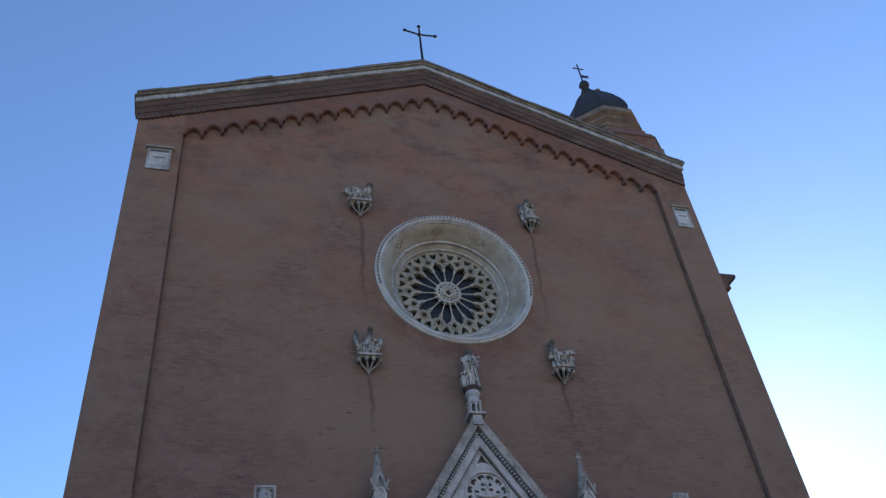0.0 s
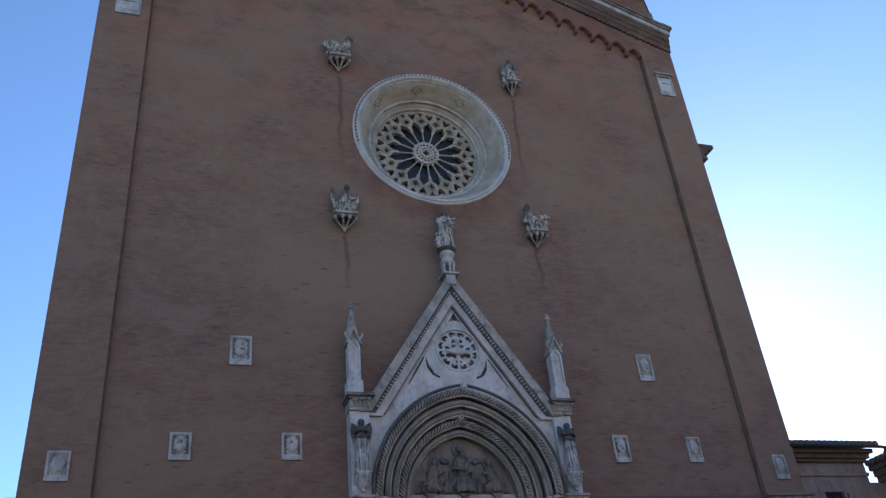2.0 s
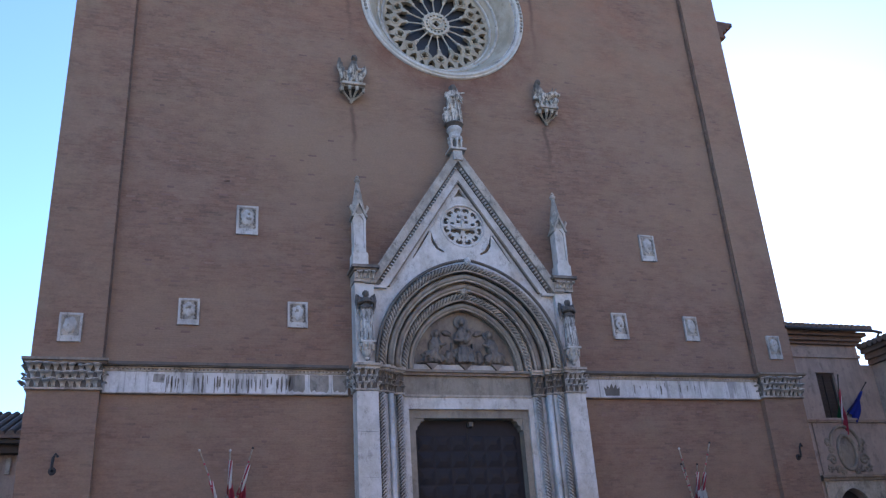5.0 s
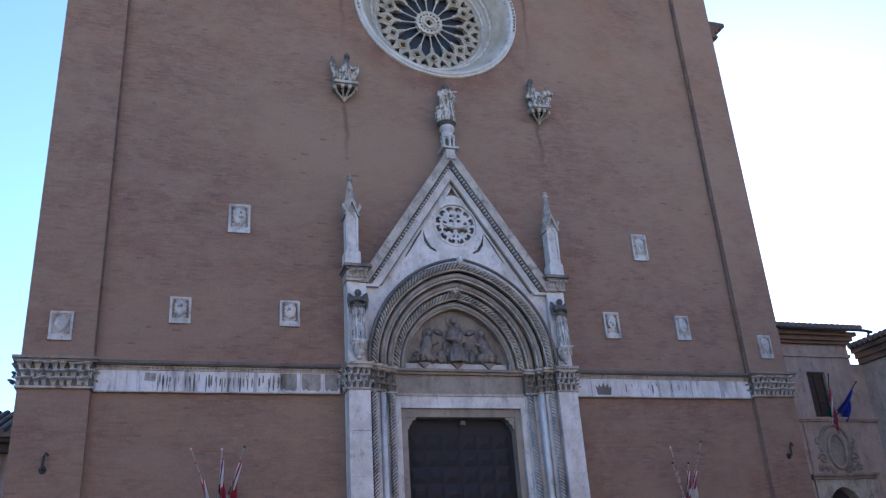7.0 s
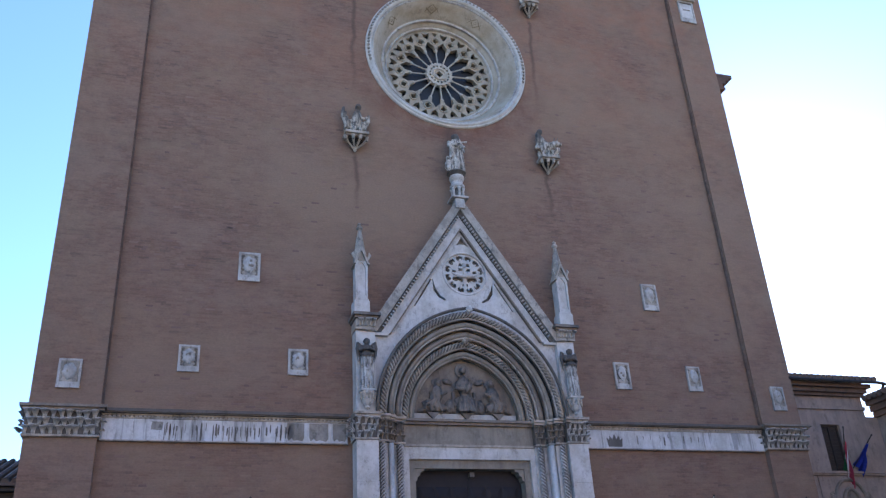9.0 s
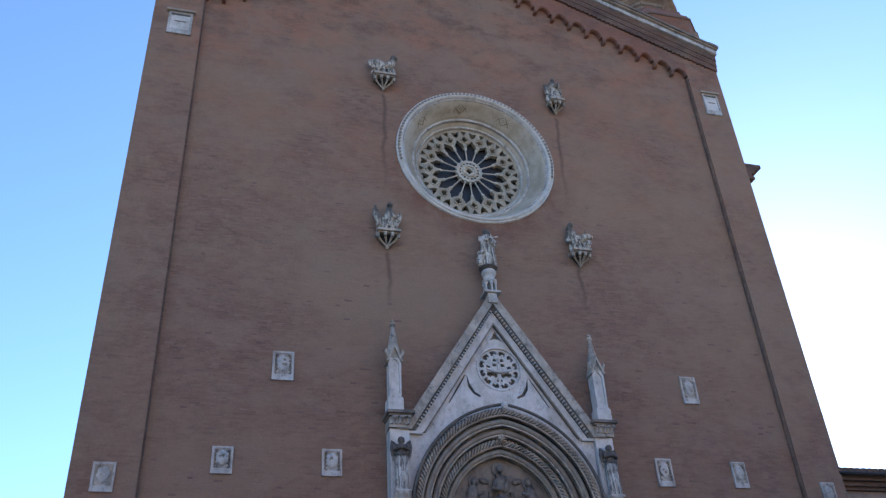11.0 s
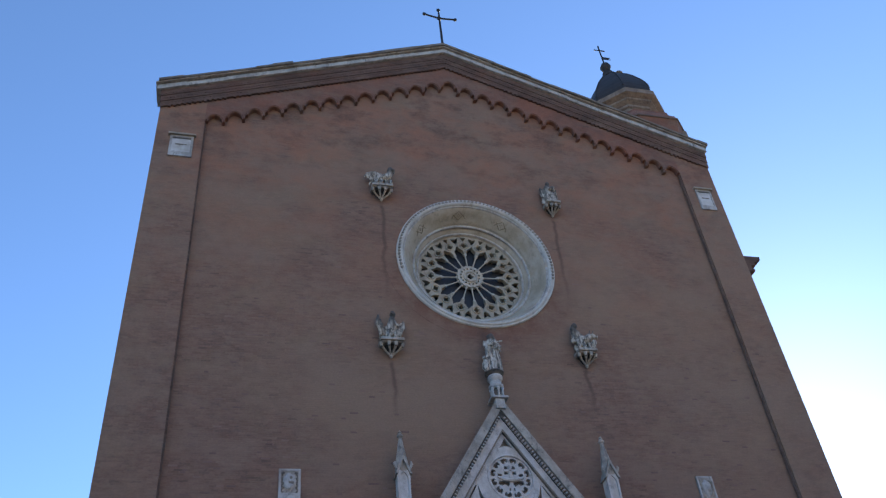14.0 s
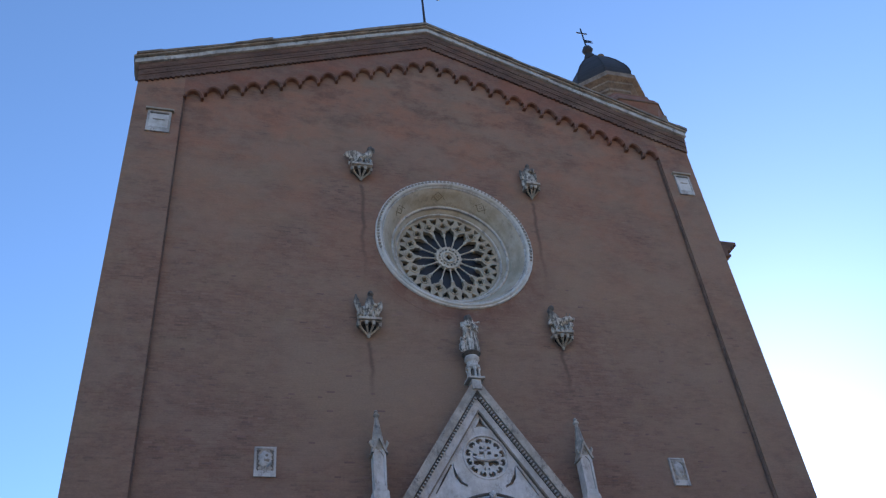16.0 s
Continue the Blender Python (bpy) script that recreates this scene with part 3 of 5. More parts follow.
for q, y, w in ((2.31, 0.64, 0.05), (2.12, 0.88, 0.045), (2.83, 0.02, 0.04)):
    ringbm = tube(bmesh.new(), [(RX + q * math.cos(t), y, RZ + q * math.sin(t)) for t in [2 * math.pi * i / 72 for i in range(73)]], w, 8)
    part("ring_moulding", ringbm, MARBLE_MID, rose, smooth=True)
part("splayed_reveal", bm, stone_material("cream reveal marble", (0.37, 0.33, 0.268), (0.285, 0.243, 0.18), (0.12, 0.1, 0.076), 0.45), rose, "cream marble splay with faint inlay", smooth=True)
for a in (98, 58, 140):
    bm = bmesh.new()
    for q in range(4):
        u, v = ((-1, 0), (0, 1), (1, 0), (0, -1))[q]
        u2, v2 = ((0, 1), (1, 0), (0, -1), (-1, 0))[q]
        tube(bm, [(u * 0.19, 0, v * 0.19), (u2 * 0.19, 0, v2 * 0.19)], 0.018, 5)
    tube(bm, [(0.06 * math.cos(k), 0, 0.06 * math.sin(k)) for k in (0, 1.57, 3.14, 4.71, 6.28)], 0.01, 5)
    for u in (-0.28, 0.28):
        tube(bm, [(u, 0, -0.14), (u * 0.74, 0, 0), (u, 0, 0.14)], 0.016, 5)
    ar = radians(a)
    part("inlay", bm, GOLD, rose, "faded ochre lozenge inlay", m=Matrix.Translation((RX + 2.6 * math.cos(ar), 0.29, RZ + 2.6 * math.sin(ar))) @ pose(0, 0, 0, 0, 90 - a, 0) @ pose(0, 0, 0, 55, 0, 0))
N = 16


def polar(r, a):
    return (RX + r * math.cos(a), RZ + r * math.sin(a))


plate_holes = []
ann_in = []
for i in range(N):
    a = 2 * math.pi * (i + 0.5) / N + 0.05
    b = 2 * math.pi * i / N + 0.05
    half = math.pi / N
    # the scalloped inner edge of the outer tracery
    for r, q in ((1.17, -half + 0.04), (1.28, -half + 0.055), (1.37, -0.125), (1.43, -0.065), (1.57, 0.0), (1.43, 0.065), (1.37, 0.125), (1.28, half - 0.055), (1.17, half - 0.04)):
        ann_in.append(polar(r, a + q))
    cx, cz = polar(1.58, b)
    plate_holes.append([(cx + 0.1 * (1 + 0.22 * math.cos(4 * t)) * math.cos(t + b), cz + 0.1 * (1 + 0.22 * math.cos(4 * t)) * math.sin(t + b)) for t in [2 * math.pi * k / 16 for k in range(16)]])
    for c, r0, r1, w in ((b, 1.79, 1.98, 0.115), ):
        plate_holes.append([polar(r0, c), polar(r1, c + w / r1), polar(r1 + 0.02, c), polar(r1, c - w / r1)])
    plate_holes.append([polar(1.66, a), polar(1.8, a + 0.062), polar(1.98, a + 0.075), polar(1.9, a), polar(1.98, a - 0.075), polar(1.8, a - 0.062)])
tracery = part("outer_tracery", plate(ring_pts(RX, RZ, 2.07, 96), [ann_in] + plate_holes, 0.96, 1.14), MARBLE_WARM, rose, "pierced ochre stone tracery ring")
bm = bmesh.new()
for i in range(N):
    cx, cz = polar(1.58, 2 * math.pi * i / N + 0.05)
    spin(bm, [(0.125, 0.98), (0.125, 0.94), (0.15, 0.92), (0.18, 0.94), (0.19, 0.98)], 16, (cx, 0, cz), "y", closed=False)
part("tracery_rings", bm, MARBLE_WARM, tracery, kind="stuff")
hub_holes = [ring_pts(*polar(0.37, 2 * math.pi * (i + 0.5) / N), 0.045, 8) for i in range(N)] + [ring_pts(RX, RZ, 0.15, 4)]
scallop = []
for i in range(N * 6):
    a = 2 * math.pi * i / (N * 6)
    scallop.append(polar(0.49 + 0.035 * abs(math.sin(a * N / 2)), a + 0.05))
hub = part("hub", plate(scallop, hub_holes, 0.93, 1.1), ROSE_STONE, rose, "pierced marble hub")
part("hub_ring", spin(bmesh.new(), [(0.2, 0.94), (0.2, 0.89), (0.24, 0.87), (0.28, 0.89), (0.29, 0.94)], 32, C, "y", closed=False), ROSE_STONE, hub)
bm = spin(bmesh.new(), [(0.05, 0.5), (0.06, 0.52), (0.042, 0.56), (0.03, 0.6), (0.028, 1.06), (0.04, 1.08), (0.066, 1.13), (0.075, 1.17), (0.06, 1.19)], 12, (0, 0, 0))
SPOKE = mesh_of("spoke", bm, ROSE_STONE, True)
for i in range(N):
    a = 2 * math.pi * i / N + 0.05
    put("spoke", SPOKE, rose, m=Matrix.Translation((RX, 1.02, RZ)) @ pose(0, 0, 0, 0, 90 - math.degrees(a), 0))
for i in range(N):
    a0, a1 = 2 * math.pi * i / N + 0.05, 2 * math.pi * (i + 1) / N + 0.05
    pts = [polar(0.05, (a0 + a1) / 2)] + [polar(2.06, a0 + (a1 - a0) * k / 4) for k in range(5)]
    part("pane", plate(pts, [], 1.2 + 0.004 * (i % 2), 1.23), GLASS, rose)

# ---- portal ----
portal = empty("portal", (X0, -0.3, 0), "white marble Gothic portal with a steep gable", "portal")


def mirrored(x0, x1):
    return ((X0 - x1, X0 - x0), (X0 + x0, X0 + x1))


for a, b in mirrored(2.94, 3.57):
    z, k = 0.5, 0
    for z1 in (1.7, 2.75, 4.0, 5.05, 6.3, 7.46):
        part("pilaster_block", boxes((a, b, -0.56 - 0.003 * (k % 2), 0.0, z, z1 - 0.003), bevel=0.004), MARBLE, portal)
        z, k = z1, k + 1
    part("plinth", boxes((a - 0.06, b + 0.06, -0.62, 0.0, 0.0, 0.5), bevel=0.02), MARBLE, portal)
# splayed jambs in steps
for w0, w1, y in ((2.62, 2.942, -0.3), (2.44, 2.622, -0.22), (2.06, 2.442, -0.02)):
    for a, b in mirrored(w0, w1):
        part("jamb_step", boxes((a, b, y, 0.5, 0.0, 7.46), bevel=0.015), MARBLE, portal)
for w, y, r in ((2.8, -0.4, 0.085), (2.2, -0.1, 0.085)):
    for s in (-1, 1):
        bm = bmesh.new()
        x = X0 + s * w
        # dark marble in the twist's grooves paints in their shade
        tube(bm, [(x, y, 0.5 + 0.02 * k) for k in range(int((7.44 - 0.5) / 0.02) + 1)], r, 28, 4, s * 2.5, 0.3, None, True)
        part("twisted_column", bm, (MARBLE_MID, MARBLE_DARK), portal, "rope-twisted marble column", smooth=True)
        part("column_base", spin(bmesh.new(), [(0.16, 0.0), (0.16, 0.3), (0.13, 0.36), (0.15, 0.42), (0.11, 0.5)], 20, (x, y, 0)), MARBLE, portal)
for s in (-1, 1):
    x = X0 + s * 2.5
    bm = bmesh.new()
    tube(bm, [(x, -0.25, 0.3), (x, -0.25, 7.45)], 0.085, 14)
    part("plain_column", bm, MARBLE, portal, smooth=True)

# capital zone that steps with the jambs
for s in (-1, 1):
    def bx(w0, w1):
        return tuple(sorted((X0 + s * w0, X0 + s * w1)))
    for w0, w1, y in ((2.92, 3.6, -0.6), (2.6, 2.922, -0.42), (2.42, 2.602, -0.3), (2.06, 2.422, -0.14)):
        a, b = bx(w0, w1)
        # core coloured dark to give the leaf gaps their shade
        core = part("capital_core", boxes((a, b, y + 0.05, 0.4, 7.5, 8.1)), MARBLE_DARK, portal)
        part("capital_ring", boxes((a - 0.02, b + 0.02, y - 0.01, 0.4, 7.46, 7.52), bevel=0.015), MARBLE_OLD, portal)
        part("abacus", boxes((a - 0.05, b + 0.05, y - 0.12, 0.4, 8.17, 8.24), (a - 0.03, b + 0.03, y - 0.06, 0.4, 8.098, 8.172)), MARBLE_OLD, portal)
        n = max(2, int((b - a) / 0.15))
        for r in range(3):
            for i in range(n):
                worn_leaf(SMALL_LEAF if w1 > 3 else GREY_LEAF, core, a + (b - a) * (i + (0.3 if r % 2 else 0.65)) / n, y + 0.05, 7.52 + 0.19 * r)
    for r in range(3):
        for i in range(3):
            worn_leaf(SMALL_LEAF, portal, X0 + s * 3.6, -0.45 + 0.17 * i, 7.52 + 0.19 * r, 90 * s)

# lintel and door frame
part("lintel_cornice", boxes((X0 - 2.12, X0 + 2.12, -0.08, 0.5, 8.17, 8.25), (X0 - 2.1, X0 + 2.1, 0.0, 0.5, 8.09, 8.172)), MARBLE_TAN, portal)
part("lintel_frieze", boxes((X0 - 2.07, X0 + 2.07, 0.1, 0.6, 7.5, 8.092)), LINTEL, portal, "stained marble frieze over the door")
part("lintel_shelf", boxes((X0 - 2.09, X0 + 2.09, 0.0, 0.6, 7.43, 7.502)), MARBLE_OLD, portal)
frame_out = [(X0 - 2.06, 0), (X0 - 1.9, 0), (X0 - 1.9, 7.08), (X0 + 1.9, 7.08), (X0 + 1.9, 0), (X0 + 2.06, 0), (X0 + 2.06, 7.432), (X0 - 2.06, 7.432)]
part("door_frame", plate(frame_out, [], 0.04, 0.6), MARBLE, portal)
frame_in = [(X0 - 1.902, 0), (X0 - 1.7, 0), (X0 - 1.7, 6.83), (X0 + 1.7, 6.83), (X0 + 1.7, 0), (X0 + 1.902, 0), (X0 + 1.902, 7.082), (X0 - 1.902, 7.082)]
part("door_frame", plate(frame_in, [], 0.14, 0.62), LINTEL, portal)
for s in (-1, 1):
    pts = [(X0 + s * 1.702, 6.832), (X0 + s * 1.4, 6.832), (X0 + s * 1.42, 6.76), (X0 + s * 1.52, 6.74), (X0 + s * 1.55, 6.64), (X0 + s * 1.62, 6.6), (X0 + s * 1.64, 6.5), (X0 + s * 1.702, 6.46)]
    part("corner_corbel", plate(pts, [], 0.18, 0.6), LINTEL, portal)
part("keystone_tab", boxes((X0 + 0.02, X0 + 0.16, 0.3, 0.5, 6.62, 6.76), bevel=0.01), MARBLE_SOIL, portal)

# archivolts
SPRING = 8.24
ORDERS = [(2.95, 3.36, -0.6), (2.66, 3.06, -0.46), (2.4, 2.79, -0.3), (2.14, 2.53, -0.14), (1.9, 2.25, 0.0), (1.69, 2.0, 0.12)]
for k, ((w0, h0, y0), (w1, h1, y1)) in enumerate(zip(ORDERS, ORDERS[1:])):
    loop = pointed(X0, SPRING, w0, h0, 20) + list(reversed(pointed(X0, SPRING, w1, h1, 20)))
    part("archivolt", plate(loop, [], y0 + 0.2, 0.6), (MARBLE_DARK, MARBLE_TAN, MARBLE_TAN, MARBLE_TAN, LINTEL)[k], portal)
    wm, hm = (w0 + w1) / 2, (h0 + h1) / 2
    if k in (0, 3):
        path = [(x, y0 + 0.1, z) for x, z in pointed(X0, SPRING, wm, hm, 190)]
        # rope grooves darkened by colour, as shade
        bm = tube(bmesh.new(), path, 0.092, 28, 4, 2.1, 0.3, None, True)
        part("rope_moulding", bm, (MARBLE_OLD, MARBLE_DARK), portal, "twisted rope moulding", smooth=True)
    else:
        path = [(x, y0 + 0.1, z) for x, z in pointed(X0, SPRING, wm, hm, 24)]
        part("roll_moulding", tube(bmesh.new(), path, 0.085, 10), MARBLE_TAN if k == 2 else LINTEL, portal, smooth=True)
    path = [(x, y0 + 0.1, z) for x, z in pointed(X0, SPRING, w1 + 0.03, h1 + 0.03, 24)]
    part("bead_moulding", tube(bmesh.new(), path, 0.035, 6), MARBLE_OLD, portal, smooth=True)
part("hood_moulding", tube(bmesh.new(), [(x, -0.62, z) for x, z in pointed(X0, SPRING, 2.97, 3.39, 24)], 0.05, 8), MARBLE_DARK, portal, smooth=True)
part("keystone", blob(bmesh.new(), (X0, -0.72, 11.55), (0.1, 0.13, 0.12), rough=0.2), MARBLE, portal)
part("keystone", blob(bmesh.new(), (X0, -0.15, 10.75), (0.1, 0.12, 0.15), rough=0.2), MARBLE_OLD, portal)
part("tympanum", plate([(X0 - 1.72, SPRING)] + pointed(X0, SPRING, 1.72, 2.03, 20)[1:-1] + [(X0 + 1.72, SPRING)], [], 0.34, 0.6), MARBLE_TAN, portal, "brown stained marble tympanum")

# gable front with its openings
gz0, gzt = 10.72, 15.15
arch_edge = pointed(X0, 8.24, 2.96, 3.37, 20)
side_w = 3.0
outline = [(X0 - side_w, 8.24)] + arch_edge + [(X0 + side_w, 8.24), (X0 + side_w, gz0 + 0.12), (X0, gzt), (X0 - side_w, gz0 + 0.12)]
oc = (X0 + 0.09, 12.95)
tri = [(X0 + 0.06 + x, z) for x, z in ((-0.22, 13.94), (-0.12, 14.08), (0, 14.29), (0.12, 14.08), (0.22, 13.94), (0.08, 14.0), (-0.08, 14.0))]
hooks = []
for s in (-1, 1):
    hooks.append([(X0 + s * x, z) for x, z in ((1.02, 12.72), (0.93, 12.4), (0.78, 12.14), (0.6, 12.02), (0.62, 11.96), (0.84, 12.06), (1.0, 12.3))])
    hooks.append([(X0 + s * x, z) for x, z in ((1.05, 12.66), (1.32, 12.2), (1.62, 11.72), (1.66, 11.72), (1.36, 12.24), (1.09, 12.68))])
part("gable_front", plate(outline, [ring_pts(*oc, 0.7, 40), tri] + hooks, -0.46, -0.36), MARBLE, portal, "white marble gable front with pierced tracery")
part("gable_back", plate([(X0 - side_w, 10.7), (X0 + side_w, 10.7), (X0 + side_w, gz0 + 0.12), (X0, gzt), (X0 - side_w, gz0 + 0.12)], [], -0.3, 0.0), MARBLE_TAN, portal)
part("oculus_ring", spin(bmesh.new(), [(0.7, -0.36), (0.7, -0.47), (0.73, -0.5), (0.77, -0.47)], 40, (oc[0], 0, oc[1]), "y", closed=False), MARBLE, portal, smooth=True)
def oc_at(r, a):
    return (oc[0] + r * math.cos(a), oc[1] + r * math.sin(a))


lace = []
for i in range(12):
    a = 2 * math.pi * (i + 0.5) / 12
    # a hooked drop between two cusps, open to the rim side
    lace.append([oc_at(r, a + q) for r, q in ((0.64, -0.17), (0.66, 0.0), (0.64, 0.17), (0.56, 0.2), (0.49, 0.13), (0.5, 0.02), (0.56, -0.02), (0.55, -0.1), (0.49, -0.14), (0.56, -0.21))])
for x0, x1, z0, z1 in ((-0.21, -0.06, 0.1, 0.17), (0.06, 0.21, 0.1, 0.17), (-0.19, -0.06, 0.27, 0.37), (0.06, 0.19, 0.27, 0.37)):
    lace.append([(oc[0] + x0, oc[1] + z0), (oc[0] + x1, oc[1] + z0 + 0.01), (oc[0] + x1 - 0.02, oc[1] + z1), (oc[0] + x0 + 0.03, oc[1] + z1 + 0.01)])
for s in (-1, 1):
    lace.append([(oc[0] + s * x, oc[1] + z) for x, z in ((0.27, 0.1), (0.4, 0.14), (0.43, 0.02), (0.36, -0.06), (0.3, 0.0))])
    lace.append([(oc[0] + s * x, oc[1] + z) for x, z in ((0.06, -0.16), (0.24, -0.1), (0.4, -0.12), (0.42, -0.22), (0.3, -0.27), (0.22, -0.22), (0.12, -0.3), (0.06, -0.24))])
    lace.append([(oc[0] + s * x, oc[1] + z) for x, z in ((0.05, -0.33), (0.1, -0.36), (0.09, -0.44), (0.04, -0.42))])
part("oculus_tracery", plate(ring_pts(*oc, 0.705, 48), lace, -0.43, -0.33), MARBLE, portal, "lace-like pierced marble roundel")
# dark sheet behind the piercings, standing in for the shade in the holes
part("oculus_shade", plate(ring_pts(*oc, 0.7, 32), [], -0.31, -0.295), MARBLE_SOIL, portal)
bm = bmesh.new()
box(bm, oc[0] - 0.045, oc[0] + 0.045, -0.47, -0.42, oc[1] - 0.05, oc[1] + 0.4, bevel=0.01)
box(bm, oc[0] - 0.2, oc[0] + 0.2, -0.47, -0.42, oc[1] + 0.18, oc[1] + 0.26, bevel=0.01)
for s in (-1, 1):
    tube(bm, [(oc[0] + s * 0.42, -0.43, oc[1] + 0.02), (oc[0] + s * 0.26, -0.46, oc[1] - 0.06), (oc[0], -0.46, oc[1] - 0.1)], 0.06, 8, radii=[0.035, 0.06, 0.06])
part("carved_emblem", bm, MARBLE, portal, "carved cross and shield emblem")
# raking mouldings of the gable
ang = math.atan2(1.535, 1.0)
for s in (-1, 1):
    for d0, d1, y0, mat in ((-0.07, 0.2, -0.72, MARBLE_OLD), (0.2, 0.32, -0.6, MARBLE_DARK), (0.32, 0.55, -0.54, MARBLE), (0.55, 0.6, -0.58, MARBLE_TAN)):
        top0, top1 = 15.56 - d0 / math.cos(ang), 15.56 - d1 / math.cos(ang)
        zz = 10.72
        def x_at(ztop):
            return (ztop - zz) / math.tan(ang)
        part("rake_moulding", plate([(X0, top0), (X0 + s * x_at(top0), zz), (X0 + s * x_at(top1), zz), (X0, top1)], [], y0, -0.2), mat, portal)
    bm = box(bmesh.new(), -0.04, 0.04, -0.05, 0.05, -0.024, 0.024)
    me = mesh_of("dentil", bm, MARBLE_MID)
    for j in range(42):
        z = 10.9 + j * (14.9 - 10.9) / 41
        x = (15.5 - 0.25 / math.cos(ang) - z) / math.tan(ang)
        put("dentil", me, portal, m=pose(X0 + s * x, -0.65, z, 0, -s * (90 - math.degrees(ang)), 0))
for a, b in mirrored(2.55, 3.0):
    part("gable_foot", boxes((a, b, -0.6, -0.3, 10.64, 10.72)), MARBLE, portal)
for a, b in mirrored(2.96, 3.55):
    part("side_pier", boxes((a, b, -0.5, 0.0, 8.24, 10.75), bevel=0.015), MARBLE, portal)
    part("pier_cornice", boxes((a - 0.03, b + 0.03, -0.6, 0.0, 10.75, 10.84), (a - 0.02, b + 0.02, -0.62, 0.0, 10.838, 11.06)), MARBLE_OLD, portal, "weathered cornice block")
    part("pier_slab", boxes((a - 0.06, b + 0.06, -0.74, 0.0, 11.06, 11.132), (a - 0.12, b + 0.12, -0.82, 0.0, 11.13, 11.22)), MARBLE_SOIL, portal, "dark stained cornice slab")
    for j in range(5):
        worn_leaf(SMALL_LEAF, portal, a + (b - a) * (j + 0.5) / 5, -0.62, 10.85)

# the gable stands a little back from the capitals
for ob in portal.children:
    if ob.name.split(".")[0] in ("gable_front", "gable_back", "oculus_ring", "oculus_tracery", "oculus_shade", "carved_emblem", "rake_moulding", "dentil", "gable_foot"):
        ob.matrix_basis = pose(0, 0.14, 0) @ ob.matrix_basis

# pinnacles on the side piers
def pinnacle(x, z):
    p = empty("pinnacle", (x, -0.5, z), "slender white marble pinnacle on a moulded cornice", "pinnacle", "pinnacles beside the gable")
    y = -0.5
    part("base", boxes((x - 0.24, x + 0.24, y - 0.22, y + 0.22, z, z + 0.42), (x - 0.22, x + 0.22, y - 0.2, y + 0.2, z + 0.418, z + 0.47), bevel=0.015), MARBLE, p)
    part("shaft", plate([(x - 0.18, z + 0.46), (x + 0.18, z + 0.46), (x + 0.2, z + 1.75), (x - 0.2, z + 1.75)], [[(x - 0.13, z + 0.6), (x + 0.13, z + 0.6)] + list(reversed(pointed(x, z + 1.45, 0.13, 0.25, 6)))], y - 0.2, y - 0.14), MARBLE, p)
    part("shaft", boxes((x - 0.178, x + 0.178, y - 0.145, y + 0.2, z + 0.46, z + 1.75)), MARBLE, p)
    for s in (-1, 1):
        q = [(x + s * 0.25, z + 1.6), (x, z + 2.25), (x, z + 2.08), (x + s * 0.18, z + 1.6)]
        part("gablet", plate(q, [], y - 0.28, y + 0.22), MARBLE_OLD, p)
        tube_bm = tube(bmesh.new(), [(x + s * 0.2, y - 0.2, z + 1.78), (x + s * 0.27, y - 0.2, z + 1.95), (x + s * 0.24, y - 0.2, z + 2.02)], 0.04, 6, radii=[0.035, 0.045, 0.02])
        part("crocket", tube_bm, MARBLE_OLD, p)
    part("spire", spin(bmesh.new(), [(0.22, z + 1.72), (0.2, z + 2.0), (0.06, z + 2.85), (0.06, z + 2.88), (0.1, z + 2.93), (0.1, z + 2.98), (0.05, z + 3.03), (0.07, z + 3.08), (0.01, z + 3.15)], 8, (x, y, 0), phase=math.pi / 8), MARBLE_OLD, p)


pinnacle(-3.29, 11.2)
pinnacle(3.41, 11.2)

# ---- door ----
door = empty("door_1", (X0, 0.5, 0), "tall closed dark oak double door with raised panels", "door", kind="structure")
leaves = []
for s in (-1, 1):
    a, b = sorted((X0 + s * 0.006, X0 + s * 1.72))
    leaves.append(part("door_leaf", boxes((a, b, 0.48, 0.58, 0.02, 6.86)), WOOD, door))
bm = bmesh.new()
ring = [(0.24, 0.0, 0.22), (0.2, -0.02, 0.17), (0.11, -0.055, 0.05)]
rows = [[bm.verts.new((sx * w, y, sz * h)) for sx, sz in ((-1, -1), (1, -1), (1, 1), (-1, 1))] for w, y, h in ring]
for a, b in zip(rows, rows[1:]):
    for i in range(4):
        bm.faces.new((a[i], a[(i + 1) % 4], b[(i + 1) % 4], b[i]))
bm.faces.new(rows[-1])
bm.faces.new(list(reversed(rows[0])))
PANEL = mesh_of("panel", bm, WOOD)
for r in range(13):
    for c in range(6):
        put("panel", PANEL, leaves[c // 3], m=pose(X0 + (c - 2.5) * 0.515 + (0.03 if c > 2 else -0.03), 0.479, 0.36 + r * 0.4825))

# ---- carved figures ----
def carved(name, bm, material, m, label, group="", voxel=0.022):
    """One carving: its rough masses fused into a single worn skin."""
    ob = put(name, mesh_of(name, bm, material, True), None, label, m)
    fuse = ob.modifiers.new("fuse", "REMESH")
    fuse.mode, fuse.voxel_size, fuse.use_smooth_shade = "VOXEL", voxel, True
    return tagged(ob, label, "statue", group)


